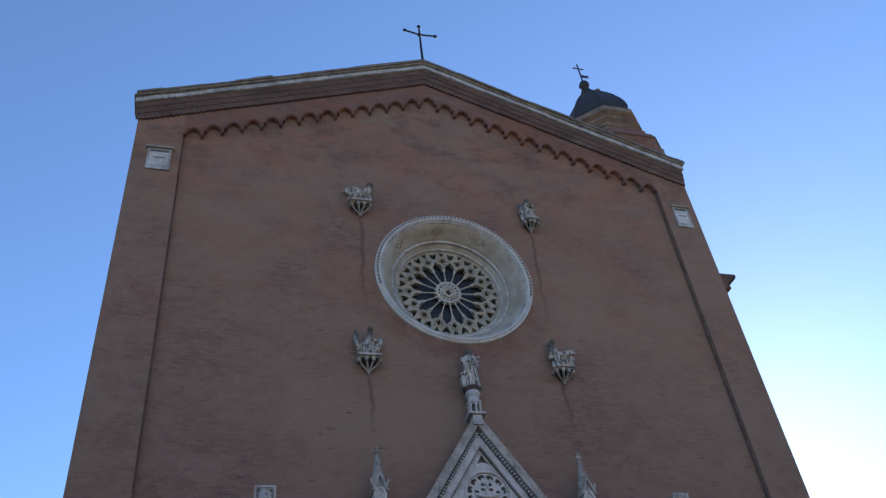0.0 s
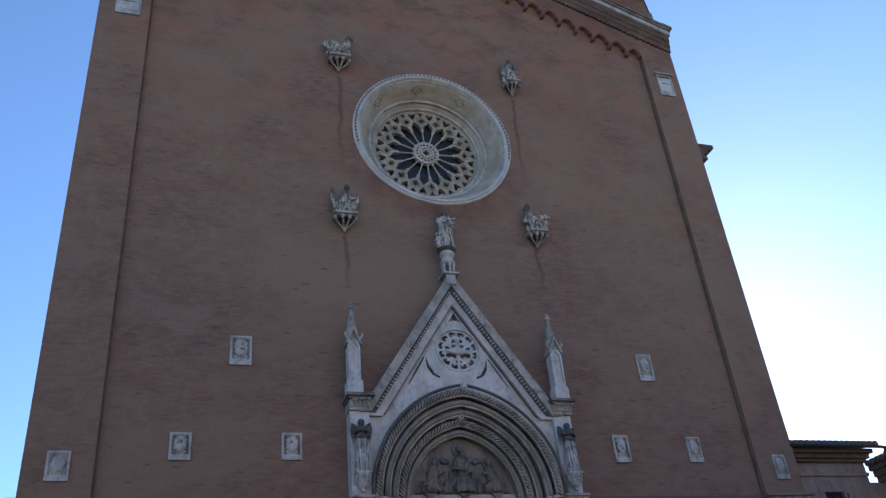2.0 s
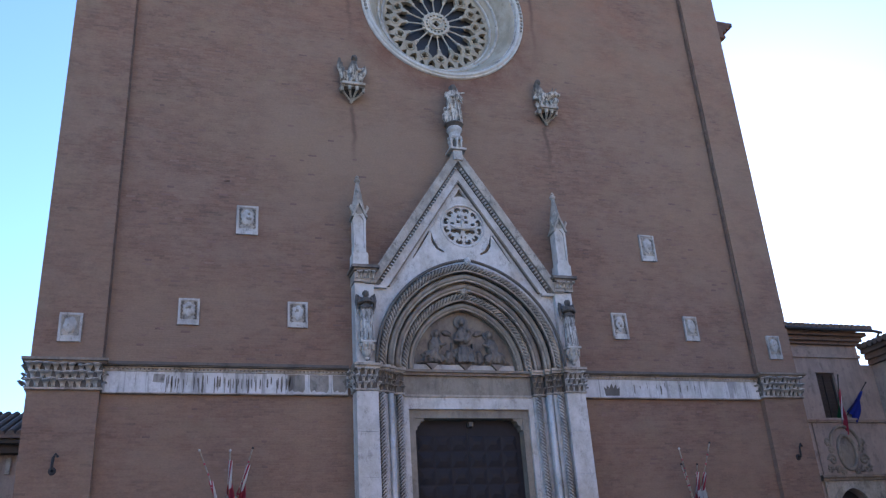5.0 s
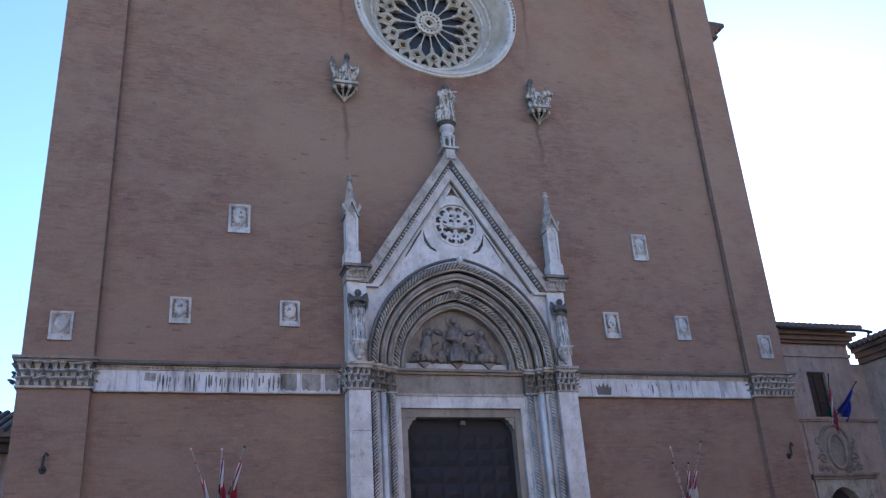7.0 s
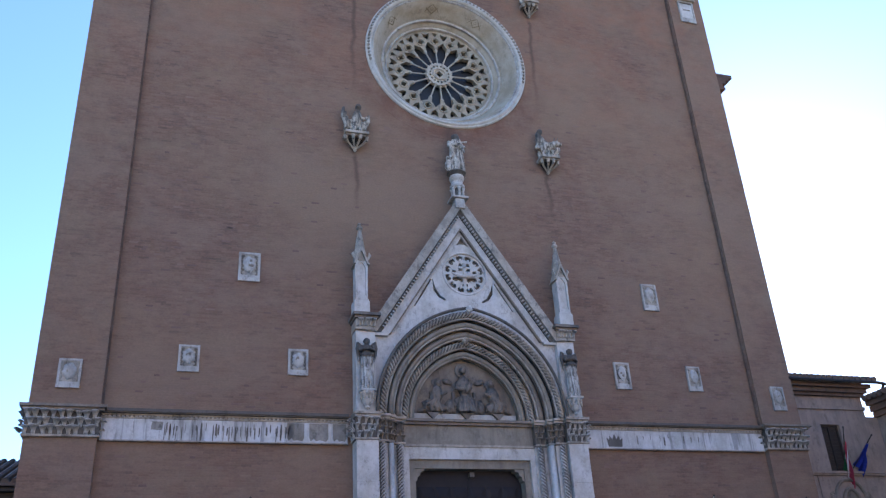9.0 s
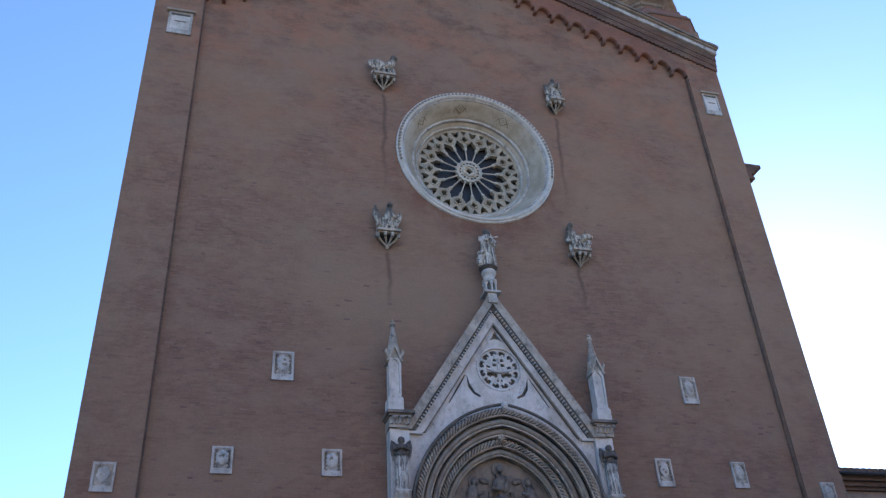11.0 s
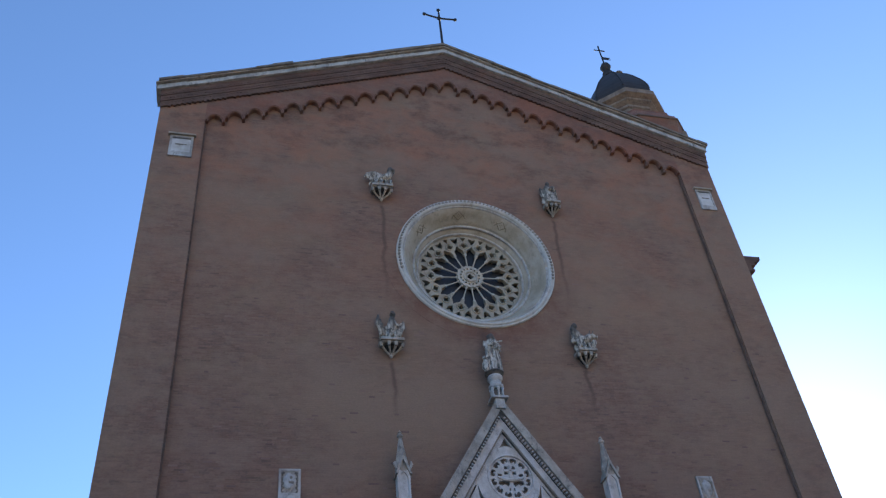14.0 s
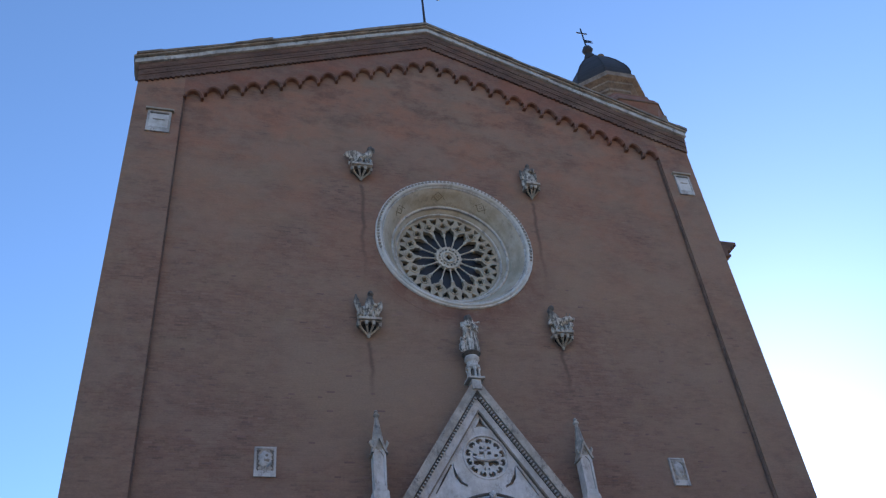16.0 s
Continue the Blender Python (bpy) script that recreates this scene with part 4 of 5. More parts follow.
def pleats(bm, x0, x1, y, z0, z1, n, r, bulge=0.06, lean=0.0):
    """Hanging folds: tapered rolls side by side, the middle ones further forward."""
    for i in range(n):
        u = (i + 0.5) / n
        x = x0 + (x1 - x0) * u
        mid = (x0 + x1) / 2
        yy = y - bulge * math.sin(math.pi * u)
        tube(bm, [(mid + (x - mid) * 0.8 + lean, yy + 0.02, z1), (mid + (x - mid) * 0.95 + lean * 0.5, yy, (z0 + z1) / 2), (x + 0.015 * math.sin(i * 2.3), yy - 0.02, z0)], r, 8, radii=[r * 0.75, r, r * (1.1 + 0.15 * math.sin(i * 1.7))])
    return bm


ANGEL_STONE = soiled_stone("sooted angel marble", (0.44, 0.43, 0.41), (0.25, 0.235, 0.21), (0.05, 0.043, 0.038), 0.92, 1.02)
SAINT_STONE = soiled_stone("sooted saint marble", (0.47, 0.44, 0.4), (0.27, 0.243, 0.208), (0.05, 0.043, 0.038), 1.12, 1.3)
BEAST_STONE = soiled_stone("sooted creature marble", (0.47, 0.43, 0.375), (0.24, 0.208, 0.168), (0.045, 0.039, 0.034), 0.55, 0.85)


def angel_statue(x, y, z, label, turn):
    """A slender standing angel with folded wings; its foot at z."""
    bm = bmesh.new()
    robe(bm, (0, 0.09, 0), 1.06, 0.16, 0.13, 0.09, 0.08, 7, 0.0, 0, 0.06)
    pleats(bm, -0.21, 0.21, -0.03, 0.0, 1.04, 5, 0.036, 0.1)
    blob(bm, (0, -0.03, 1.03), (0.2, 0.15, 0.075), rough=0.25)
    blob(bm, (0, 0.0, 1.2), (0.15, 0.12, 0.2), rough=0.2)
    blob(bm, (0.0, -0.08, 1.44), (0.075, 0.085, 0.11), rough=0.1)
    blob(bm, (0.0, -0.03, 1.46), (0.1, 0.085, 0.11), rough=0.25)
    for s in (-1, 1):
        tube(bm, [(s * 0.15, 0.0, 1.34), (s * 0.2, -0.08, 1.16), (s * 0.06, -0.17, 1.2)], 0.055, 8)
        tube(bm, [(s * 0.14, 0.08, 1.15), (s * 0.2, 0.06, 1.4), (s * 0.25, 0.05, 1.46), (s * 0.27, 0.04, 1.25), (s * 0.23, 0.05, 0.85)], 0.06, 8, radii=[0.04, 0.05, 0.045, 0.06, 0.025])
    blob(bm, (0.0, -0.18, 1.22), (0.09, 0.04, 0.07), (0, 25, 0), rough=0.2)
    return carved("angel_statue", bm, ANGEL_STONE, pose(x, y, z, 0, 0, turn), label, "angels on the portal piers", 0.016)


def saint_statue(x, y, z, label):
    """A robed saint that holds a cross, with a small companion at the hem."""
    bm = bmesh.new()
    robe(bm, (0.02, 0.06, 0), 1.0, 0.25, 0.19, 0.15, 0.12, 7, 0.02, 0, 0.08)
    pleats(bm, -0.22, 0.3, 0.0, 0.0, 0.86, 5, 0.042, 0.14, 0.02)
    blob(bm, (0.03, -0.01, 1.0), (0.22, 0.16, 0.26), rough=0.25)
    tube(bm, [(-0.2, -0.08, 1.1), (-0.12, -0.16, 0.7), (-0.22, -0.1, 0.35)], 0.07, 8, radii=[0.07, 0.08, 0.04])
    blob(bm, (0.06, -0.05, 1.34), (0.09, 0.1, 0.13), rough=0.12)
    blob(bm, (0.06, 0.02, 1.37), (0.13, 0.1, 0.13), rough=0.25)
    tube(bm, [(-0.16, 0.0, 1.16), (-0.23, -0.1, 0.94), (0.02, -0.22, 0.96)], 0.065, 8)
    tube(bm, [(0.2, 0.0, 1.14), (0.3, -0.1, 0.92), (0.12, -0.22, 0.86)], 0.065, 8)
    tube(bm, [(0.06, -0.25, 1.26), (0.24, -0.25, 0.66)], 0.032, 6)
    tube(bm, [(-0.04, -0.25, 0.98), (0.36, -0.22, 1.1)], 0.032, 6)
    blob(bm, (-0.27, -0.08, 0.2), (0.1, 0.12, 0.2), rough=0.3)
    blob(bm, (-0.28, -0.12, 0.46), (0.065, 0.07, 0.085), rough=0.15)
    return carved("statue", bm, SAINT_STONE, pose(x, y, z) @ Matrix.Diagonal((1.08, 1, 1.07, 1)), label, "", 0.02)


def bracket(x, z, w, label="carved stone wall bracket with hanging points"):
    """A wall bracket: its shelf at height z."""
    b = empty("wall_bracket", (x, 0, z - 0.5), label, "bracket", "brackets round the rose window")
    part("shelf", boxes((x - w, x + w, -0.54, 0.01, z - 0.11, z), bevel=0.02), MARBLE_OLD, b)
    part("shelf_moulding", boxes((x - w * 0.9, x + w * 0.9, -0.46, 0.01, z - 0.17, z - 0.108), bevel=0.01), MARBLE_TAN, b)
    # black cone puts the shade of the hollows between the ribs into colour
    part("core", spin(bmesh.new(), [(0.04, z - 0.47), (w * 0.4, z - 0.33), (w * 0.7, z - 0.16)], 10, (x, -0.08, 0)), HOLLOW_SHADE, b)
    for q in (-0.88, -0.3, 0.3, 0.88):
        y = -0.45 if abs(q) < 0.5 else -0.36
        bm = tube(bmesh.new(), [(x + q * w, y, z - 0.14), (x + q * w, y, z - 0.26), (x + q * w * 0.66, y + 0.12, z - 0.35), (x + q * w * 0.15, -0.14, z - 0.48)], 0.05, 7, radii=[0.07, 0.055, 0.035, 0.035])
        part("rib", bm, MARBLE_OLD, b)
        part("drop", blob(bmesh.new(), (x + q * w, y, z - 0.28), (0.05, 0.05, 0.05), sub=1), MARBLE_SOIL, b)
    for q in (-0.6, 0.0, 0.6):
        arch = [(x + (q + 0.3 * math.cos(t)) * w, -0.44 if q == 0 else -0.41, z - 0.22 + 0.07 * math.sin(t)) for t in [math.pi * i / 8 for i in range(9)]]
        part("cusp", tube(bmesh.new(), arch, 0.022, 6), MARBLE_OLD, b)
    part("pendant", spin(bmesh.new(), [(0.02, z - 0.6), (0.065, z - 0.54), (0.05, z - 0.44)], 10, (x, -0.12, 0)), MARBLE_OLD, b)
    return b


def winged_lion(bm):
    tube(bm, [(-0.22, -0.28, 0.3), (0.0, -0.3, 0.44), (0.22, -0.32, 0.5), (0.33, -0.34, 0.72)], 0.15, 10, radii=[0.15, 0.14, 0.16, 0.13])
    blob(bm, (0.36, -0.36, 0.8), (0.14, 0.14, 0.17), rough=0.35)
    blob(bm, (0.42, -0.44, 0.78), (0.07, 0.1, 0.07), rough=0.1)
    for q in (0.3, 0.42):
        blob(bm, (q, -0.32, 0.97), (0.035, 0.04, 0.07), rough=0.1, sub=2)
    for q in (-0.26, -0.06, 0.14, 0.3):
        tube(bm, [(q, -0.32, 0.36), (q + 0.05, -0.4, 0.2), (q, -0.42, 0.0)], 0.06, 7)
        blob(bm, (q, -0.47, 0.03), (0.06, 0.08, 0.04), rough=0.1, sub=2)
    for k in range(4):
        tube(bm, [(0.02, -0.34, 0.55 - 0.03 * k), (-0.25, -0.32, 0.66 - 0.05 * k), (-0.5 + 0.06 * k, -0.28, 0.62 - 0.08 * k), (-0.62 + 0.1 * k, -0.26, 0.5 - 0.07 * k)], 0.05, 7, radii=[0.08, 0.1, 0.08, 0.03])
    tube(bm, [(-0.3, -0.25, 0.3), (-0.42, -0.25, 0.2), (-0.44, -0.28, 0.05)], 0.035, 6)


def eagle(bm):
    blob(bm, (0.03, -0.32, 0.52), (0.16, 0.15, 0.4), (0, 6, 0), rough=0.15)
    blob(bm, (0.07, -0.36, 0.98), (0.1, 0.12, 0.12), rough=0.1)
    tube(bm, [(0.06, -0.42, 0.98), (0.0, -0.52, 0.93)], 0.035, 6, radii=[0.05, 0.02])
    for k in range(4):
        tube(bm, [(-0.1, -0.24, 0.5 - 0.1 * k), (-0.3, -0.26, 0.42 - 0.06 * k), (-0.4 + 0.05 * k, -0.26, 0.7 - 0.11 * k), (-0.38 + 0.06 * k, -0.28, 1.0 - 0.17 * k)], 0.06, 7, radii=[0.07, 0.11, 0.085, 0.035])
        tube(bm, [(0.12, -0.24, 0.46 - 0.09 * k), (0.28, -0.26, 0.38 - 0.05 * k), (0.4 - 0.04 * k, -0.26, 0.56 - 0.09 * k), (0.42 - 0.05 * k, -0.3, 0.76 - 0.13 * k)], 0.06, 7, radii=[0.07, 0.11, 0.085, 0.04])
    tube(bm, [(0.05, -0.42, 0.56), (0.24, -0.46, 0.5), (0.34, -0.42, 0.6)], 0.05, 7, radii=[0.06, 0.05, 0.03])
    for q in (-0.09, 0.11):
        tube(bm, [(q, -0.36, 0.3), (q + 0.02, -0.42, 0.0)], 0.05, 7)
    blob(bm, (0.0, -0.18, 0.2), (0.36, 0.07, 0.22), rough=0.15)


def small_angel(bm):
    robe(bm, (0.0, -0.26, 0.0), 0.6, 0.22, 0.15, 0.16, 0.12, 8, -0.04, 0, 0.05)
    pleats(bm, -0.2, 0.2, -0.36, 0.0, 0.55, 4, 0.045, 0.06, -0.03)
    blob(bm, (-0.05, -0.3, 0.7), (0.17, 0.15, 0.2), rough=0.2)
    blob(bm, (-0.04, -0.36, 0.96), (0.085, 0.09, 0.11), rough=0.15)
    tube(bm, [(-0.18, -0.34, 0.8), (-0.05, -0.48, 0.62), (0.12, -0.46, 0.7)], 0.055, 7)
    tube(bm, [(0.12, -0.3, 0.8), (0.2, -0.4, 0.62), (0.06, -0.48, 0.58)], 0.05, 7)
    for s in (-1, 1):
        for k in range(3):
            tube(bm, [(s * 0.12, -0.2, 0.72), (s * (0.3 - 0.04 * k), -0.18, 0.84 - 0.04 * k), (s * (0.32 - 0.05 * k), -0.2, 0.35 + 0.06 * k)], 0.05, 7, radii=[0.05, 0.06, 0.025])
    blob(bm, (0.07, -0.5, 0.68), (0.11, 0.04, 0.08), (0, -20, 0), rough=0.1)


def winged_ox(bm):
    tube(bm, [(-0.22, -0.26, 0.25), (-0.06, -0.3, 0.42), (0.12, -0.33, 0.46), (0.28, -0.38, 0.56)], 0.16, 10, radii=[0.17, 0.17, 0.15, 0.11])
    tube(bm, [(0.26, -0.4, 0.56), (0.38, -0.44, 0.5), (0.46, -0.46, 0.47)], 0.08, 8, radii=[0.11, 0.085, 0.065])
    for q in (0.22, 0.34):
        tube(bm, [(q, -0.38, 0.66), (q + 0.05, -0.4, 0.78)], 0.025, 6)
    for k in range(4):
        tube(bm, [(-0.02, -0.28, 0.52), (-0.2, -0.28, 0.72 - 0.05 * k), (-0.3 - 0.02 * k, -0.26, 0.9 - 0.17 * k), (-0.27 - 0.05 * k, -0.26, 1.02 - 0.22 * k)], 0.055, 7, radii=[0.1, 0.12, 0.09, 0.05])
    blob(bm, (-0.22, -0.3, 1.0), (0.1, 0.09, 0.11), rough=0.15)
    for q in (-0.24, -0.04, 0.14, 0.28):
        tube(bm, [(q, -0.32, 0.32), (q + 0.02, -0.4, 0.16), (q, -0.42, 0.0)], 0.06, 7)
    blob(bm, (0.3, -0.45, 0.26), (0.1, 0.04, 0.12), (0, 15, 0), rough=0.1)


def creature(x, z, shape, label):
    bm = bmesh.new()
    shape(bm)
    # the stone left standing behind it as a rough slab
    for v in bm.verts:
        v.co.x *= 1.08
        v.co.z *= 1.06
    blob(bm, (0.0, -0.16, 0.28), (0.33, 0.1, 0.36), rough=0.3)
    return carved("carved_creature", bm, BEAST_STONE, pose(x, 0, z), label, "statues round the rose window", 0.021)


bracket(-3.33, 25.06, 0.41)
creature(-3.33, 25.06, winged_lion, "weathered grey marble winged lion on a bracket")
bracket(3.76, 25.06, 0.31)
creature(3.76, 25.06, small_angel, "weathered grey marble angel figure on a bracket")
bracket(-3.32, 17.84, 0.4)
creature(-3.32, 17.84, eagle, "weathered grey marble eagle with raised wings on a bracket")
bracket(3.73, 17.84, 0.35)
creature(3.73, 17.84, winged_ox, "weathered grey marble winged ox on a bracket")

# statue over the gable on its turned pedestal
pedestal = empty("statue_pedestal", (X0, -0.45, 15.4), "turned white marble pedestal on the gable tip", "pedestal")
part("block", boxes((X0 - 0.16, X0 + 0.16, -0.64, -0.25, 15.2, 15.56), bevel=0.02), MARBLE_MID, pedestal)
part("slab", boxes((X0 - 0.29, X0 + 0.29, -0.72, -0.16, 15.56, 15.64), bevel=0.02), MARBLE_MID, pedestal)
# core coloured dark for the shaded openings between the colonnettes
part("core", spin(bmesh.new(), [(0.13, 15.64), (0.13, 16.0)], 16, (X0, -0.45, 0)), MARBLE_DARK, pedestal)
for i in range(6):
    a = 2 * math.pi * (i + 0.5) / 6
    bm = spin(bmesh.new(), [(0.06, 15.64), (0.04, 15.7), (0.04, 15.92), (0.07, 16.0)], 10, (X0 + 0.19 * math.cos(a), -0.45 + 0.19 * math.sin(a), 0))
    part("colonnette", bm, MARBLE_MID, pedestal, smooth=True)
part("drum", spin(bmesh.new(), [(0.21, 16.0), (0.25, 16.04), (0.25, 16.11), (0.2, 16.16), (0.19, 16.27), (0.24, 16.34), (0.26, 16.39), (0.26, 16.44), (0.22, 16.5)], 24, (X0, -0.45, 0)), MARBLE_MID, pedestal)
part("leaf_collar", spin(bmesh.new(), [(0.22, 16.5), (0.33, 16.6), (0.28, 16.66)], 14, (X0, -0.45, 0)), MARBLE_DARK, pedestal)
saint_statue(X0, -0.45, 16.64, "white marble robed saint with a darkened head")

# angels on the side piers
for s in (-1, 1):
    x = X0 + s * 3.26
    c = empty("angel_bracket", (x, -0.5, 8.35), "small carved marble bracket under an angel", "bracket", "angel brackets")
    part("shelf", boxes((x - 0.23, x + 0.23, -0.86, -0.498, 8.8, 8.87), bevel=0.015), MARBLE_MID, c)
    part("bowl", spin(bmesh.new(), [(0.03, 8.3), (0.07, 8.34), (0.06, 8.4), (0.13, 8.47), (0.17, 8.58), (0.16, 8.66), (0.21, 8.74), (0.22, 8.802)], 14, (x, -0.66, 0)), MARBLE_MID, c)
    for q in range(-2, 3):
        a = radians(-90 + 40 * q)
        cx, cy = x + 0.2 * math.cos(a), -0.66 + 0.2 * math.sin(a)
        part("drop", spin(bmesh.new(), [(0.012, 8.56), (0.035, 8.6), (0.03, 8.67), (0.045, 8.72), (0.04, 8.79)], 8, (cx, cy, 0)), MARBLE_OLD, c)
    angel_statue(x, -0.66, 8.87, "marble angel with a soot-dark torso and pale robe", s * 8)

# tympanum relief, one worn carving of an enthroned figure between two kneeling ones
bm = bmesh.new()
Y = 0.25
box(bm, X0 - 1.45, X0 + 1.45, 0.3, 0.36, 8.5, 8.56)
# throne and seated figure
tube(bm, [(X0 - 0.36, Y + 0.06, 8.55), (X0 - 0.34, Y + 0.06, 9.2)], 0.07, 7)
tube(bm, [(X0 + 0.36, Y + 0.06, 8.55), (X0 + 0.34, Y + 0.06, 9.2)], 0.07, 7)
blob(bm, (X0, Y - 0.02, 8.82), (0.32, 0.16, 0.32), rough=0.25)
pleats(bm, X0 - 0.27, X0 + 0.27, Y - 0.14, 8.52, 9.0, 5, 0.05, 0.06)
blob(bm, (X0 - 0.02, Y - 0.02, 9.38), (0.21, 0.15, 0.34), rough=0.2)
blob(bm, (X0 - 0.02, Y - 0.08, 9.86), (0.105, 0.11, 0.13), rough=0.1)
spin(bm, [(0.23, 0.26), (0.24, 0.3), (0.2, 0.32)], 20, (X0 - 0.02, 0, 9.88), "y")
tube(bm, [(X0 - 0.2, Y, 9.5), (X0 - 0.3, Y - 0.1, 9.26), (X0 - 0.05, Y - 0.18, 9.22)], 0.065, 7)
blob(bm, (X0 + 0.1, Y - 0.16, 9.3), (0.1, 0.09, 0.19), (0, 15, 0), rough=0.2)
blob(bm, (X0 + 0.14, Y - 0.2, 9.54), (0.065, 0.07, 0.075), rough=0.1)
for s in (-1, 1):
    # kneeling figure turned inwards, with bent legs and folded arms
    k = X0 + s * 0.88
    blob(bm, (k + s * 0.12, Y, 8.72), (0.36, 0.14, 0.2), (0, -s * 12, 0), rough=0.3)
    blob(bm, (k + s * 0.04, Y - 0.02, 9.08), (0.2, 0.14, 0.3), (0, -s * 14, 0), rough=0.25)
    blob(bm, (k - s * 0.02, Y - 0.08, 9.45), (0.095, 0.1, 0.12), rough=0.1)
    spin(bm, [(0.17, 0.27), (0.18, 0.3), (0.15, 0.32)], 18, (k - s * 0.02, 0, 9.46), "y")
    tube(bm, [(k + s * 0.1, Y - 0.06, 9.2), (k - s * 0.12, Y - 0.14, 9.05), (k - s * 0.28, Y - 0.12, 9.14)], 0.055, 7)
    for q in range(4):
        tube(bm, [(k - s * 0.04 + s * 0.09 * q, Y - 0.12, 9.05 - 0.06 * q), (k + s * 0.02 + s * 0.13 * q, Y - 0.14, 8.8 - 0.03 * q), (k - s * 0.1 + s * 0.17 * q, Y - 0.1, 8.54)], 0.035, 6)
    # small flying angel above, and a creeping shape in the corner
    blob(bm, (X0 + s * 0.52, Y + 0.06, 9.52), (0.17, 0.06, 0.1), (0, -s * 20, 0), rough=0.35)
    tube(bm, [(X0 + s * 1.1, Y + 0.03, 8.58), (X0 + s * 1.3, Y, 8.62), (X0 + s * 1.52, Y + 0.04, 8.54)], 0.08, 7, radii=[0.06, 0.09, 0.04])
    blob(bm, (X0 + s * 0.5, Y + 0.02, 8.72), (0.13, 0.1, 0.24), rough=0.35)
carved("relief_carving", bm, MARBLE_SOIL, None, "brown stained high relief carving in the tympanum", "", 0.022)
part("tympanum_plinth", boxes((X0 - 1.66, X0 + 1.66, 0.27, 0.34, 8.25, 8.5), bevel=0.01), MARBLE_MID, portal, "white marble plinth of the tympanum")
for q in (-1.05, 0.02, 1.05):
    part("plinth_corbel", plate([(X0 + q - 0.2, 8.51), (X0 + q + 0.2, 8.51), (X0 + q + 0.07, 8.38), (X0 + q, 8.3), (X0 + q - 0.07, 8.38)], [], 0.16, 0.275), MARBLE_SOIL, portal)

# ---- coats of arms ----
def plaque(x0, x1, z0, z1, y, style, seed=1):
    """A marble tablet with a sunk field, a shield and a plain foot."""
    w, h = x1 - x0, z1 - z0
    cx = (x0 + x1) / 2
    label = {"shield": "white marble coat of arms tablet with carved shield", "faint": "pale worn marble tablet with a faint shield", "round": "white marble tablet with dark round laurel wreath", "text": "white framed marble tablet with worn bars of lettering"}[style]
    p = empty("coat_of_arms", (cx, y, z0), label, "plaque", "tablets on the church front")
    f = 0.1 * w
    foot = 0.2 * h
    hole = [(x0 + f, z0 + foot), (x1 - f, z0 + foot), (x1 - f, z1 - f), (x0 + f, z1 - f)]
    part("frame", plate([(x0, z0), (x1, z0), (x1, z1), (x0, z1)], [hole], y - 0.07, y + 0.02), MARBLE_MID, p)
    part("field", boxes((x0 + f * 0.9, x1 - f * 0.9, y - 0.045, y + 0.02, z0 + foot * 0.95, z1 - f * 0.9)), MARBLE_OLD if style != "text" else MARBLE, p)
    mz = (z0 + foot + z1 - f) / 2
    hw, hh = w * 0.5 - f, (h - foot - f) / 2
    if style == "text":
        part("cornice", boxes((x0 - 0.08, x1 + 0.08, y - 0.16, y + 0.02, z1, z1 + 0.09)), MARBLE_WARM, p)
        part("bar", boxes((cx - hw * 0.6, cx + hw * 0.6, y - 0.06, y, mz + 0.0, mz + 0.05)), MARBLE_TAN, p)
        part("bar", boxes((x0 + f, x1 - f, y - 0.06, y, z1 - f - 0.07, z1 - f)), MARBLE_DARK, p)
        return
    turn = random.Random(seed)
    ribbon = MARBLE_SOIL if style != "faint" else MARBLE_OLD
    if style == "round":
        part("wreath", spin(bmesh.new(), [(hw * 0.62, y - 0.04), (hw * 0.7, y - 0.07), (hw * 0.84, y - 0.08), (hw * 0.92, y - 0.04)], 24, (cx, 0, mz), "y", closed=False), MARBLE_DARK, p)
    # a swelling shield, its edge cut in lobes
    bm = bmesh.new()
    n, rows = 28, []
    for f2, yy in ((1.0, y - 0.045), (0.93, y - 0.075), (0.6, y - 0.09), (0.2, y - 0.098)):
        row = []
        for i in range(n):
            a = 2 * math.pi * i / n
            narrow = 1 - 0.3 * max(0.0, -math.sin(a)) ** 2
            lobe = 1 + (0.07 if style != "round" else 0.0) * math.cos(6 * a + seed)
            wide = 0.66 if style == "round" else 0.76
            row.append(bm.verts.new((cx + hw * wide * f2 * narrow * lobe * math.cos(a), yy, mz + hh * 0.8 * f2 * lobe * math.sin(a))))
        rows.append(row)
    for a, b in zip(rows, rows[1:]):
        for i in range(n):
            bm.faces.new((a[i], a[(i + 1) % n], b[(i + 1) % n], b[i]))
    bm.faces.new(rows[-1])
    part("shield", bm, MARBLE_MID, p, smooth=True)
    bm = bmesh.new()
    for q in (-1, 1):
        for k in range(5):
            zz = mz + hh * (0.8 - 0.4 * k)
            t = turn.uniform(0.62, 0.8)
            tube(bm, [(cx + q * hw * 0.92, y - 0.05, zz), (cx + q * hw * t, y - 0.06, zz - hh * 0.12), (cx + q * hw * 0.9, y - 0.05, zz - hh * 0.3)], 0.02, 5)
        blob(bm, (cx + q * hw * 0.72, y - 0.05, mz + hh * 0.8), (hw * 0.22, 0.02, hh * 0.14), (0, q * 30, 0), 0, 0.3, 1)
    part("mantling", bm, ribbon, p, "carved ribbon work", kind="stuff")
    # worn charge on the shield
    for k in range(turn.choice((1, 2, 3))):
        at = (cx + turn.uniform(-0.3, 0.35) * hw, y - 0.095, mz + turn.uniform(-0.35, 0.35) * hh)
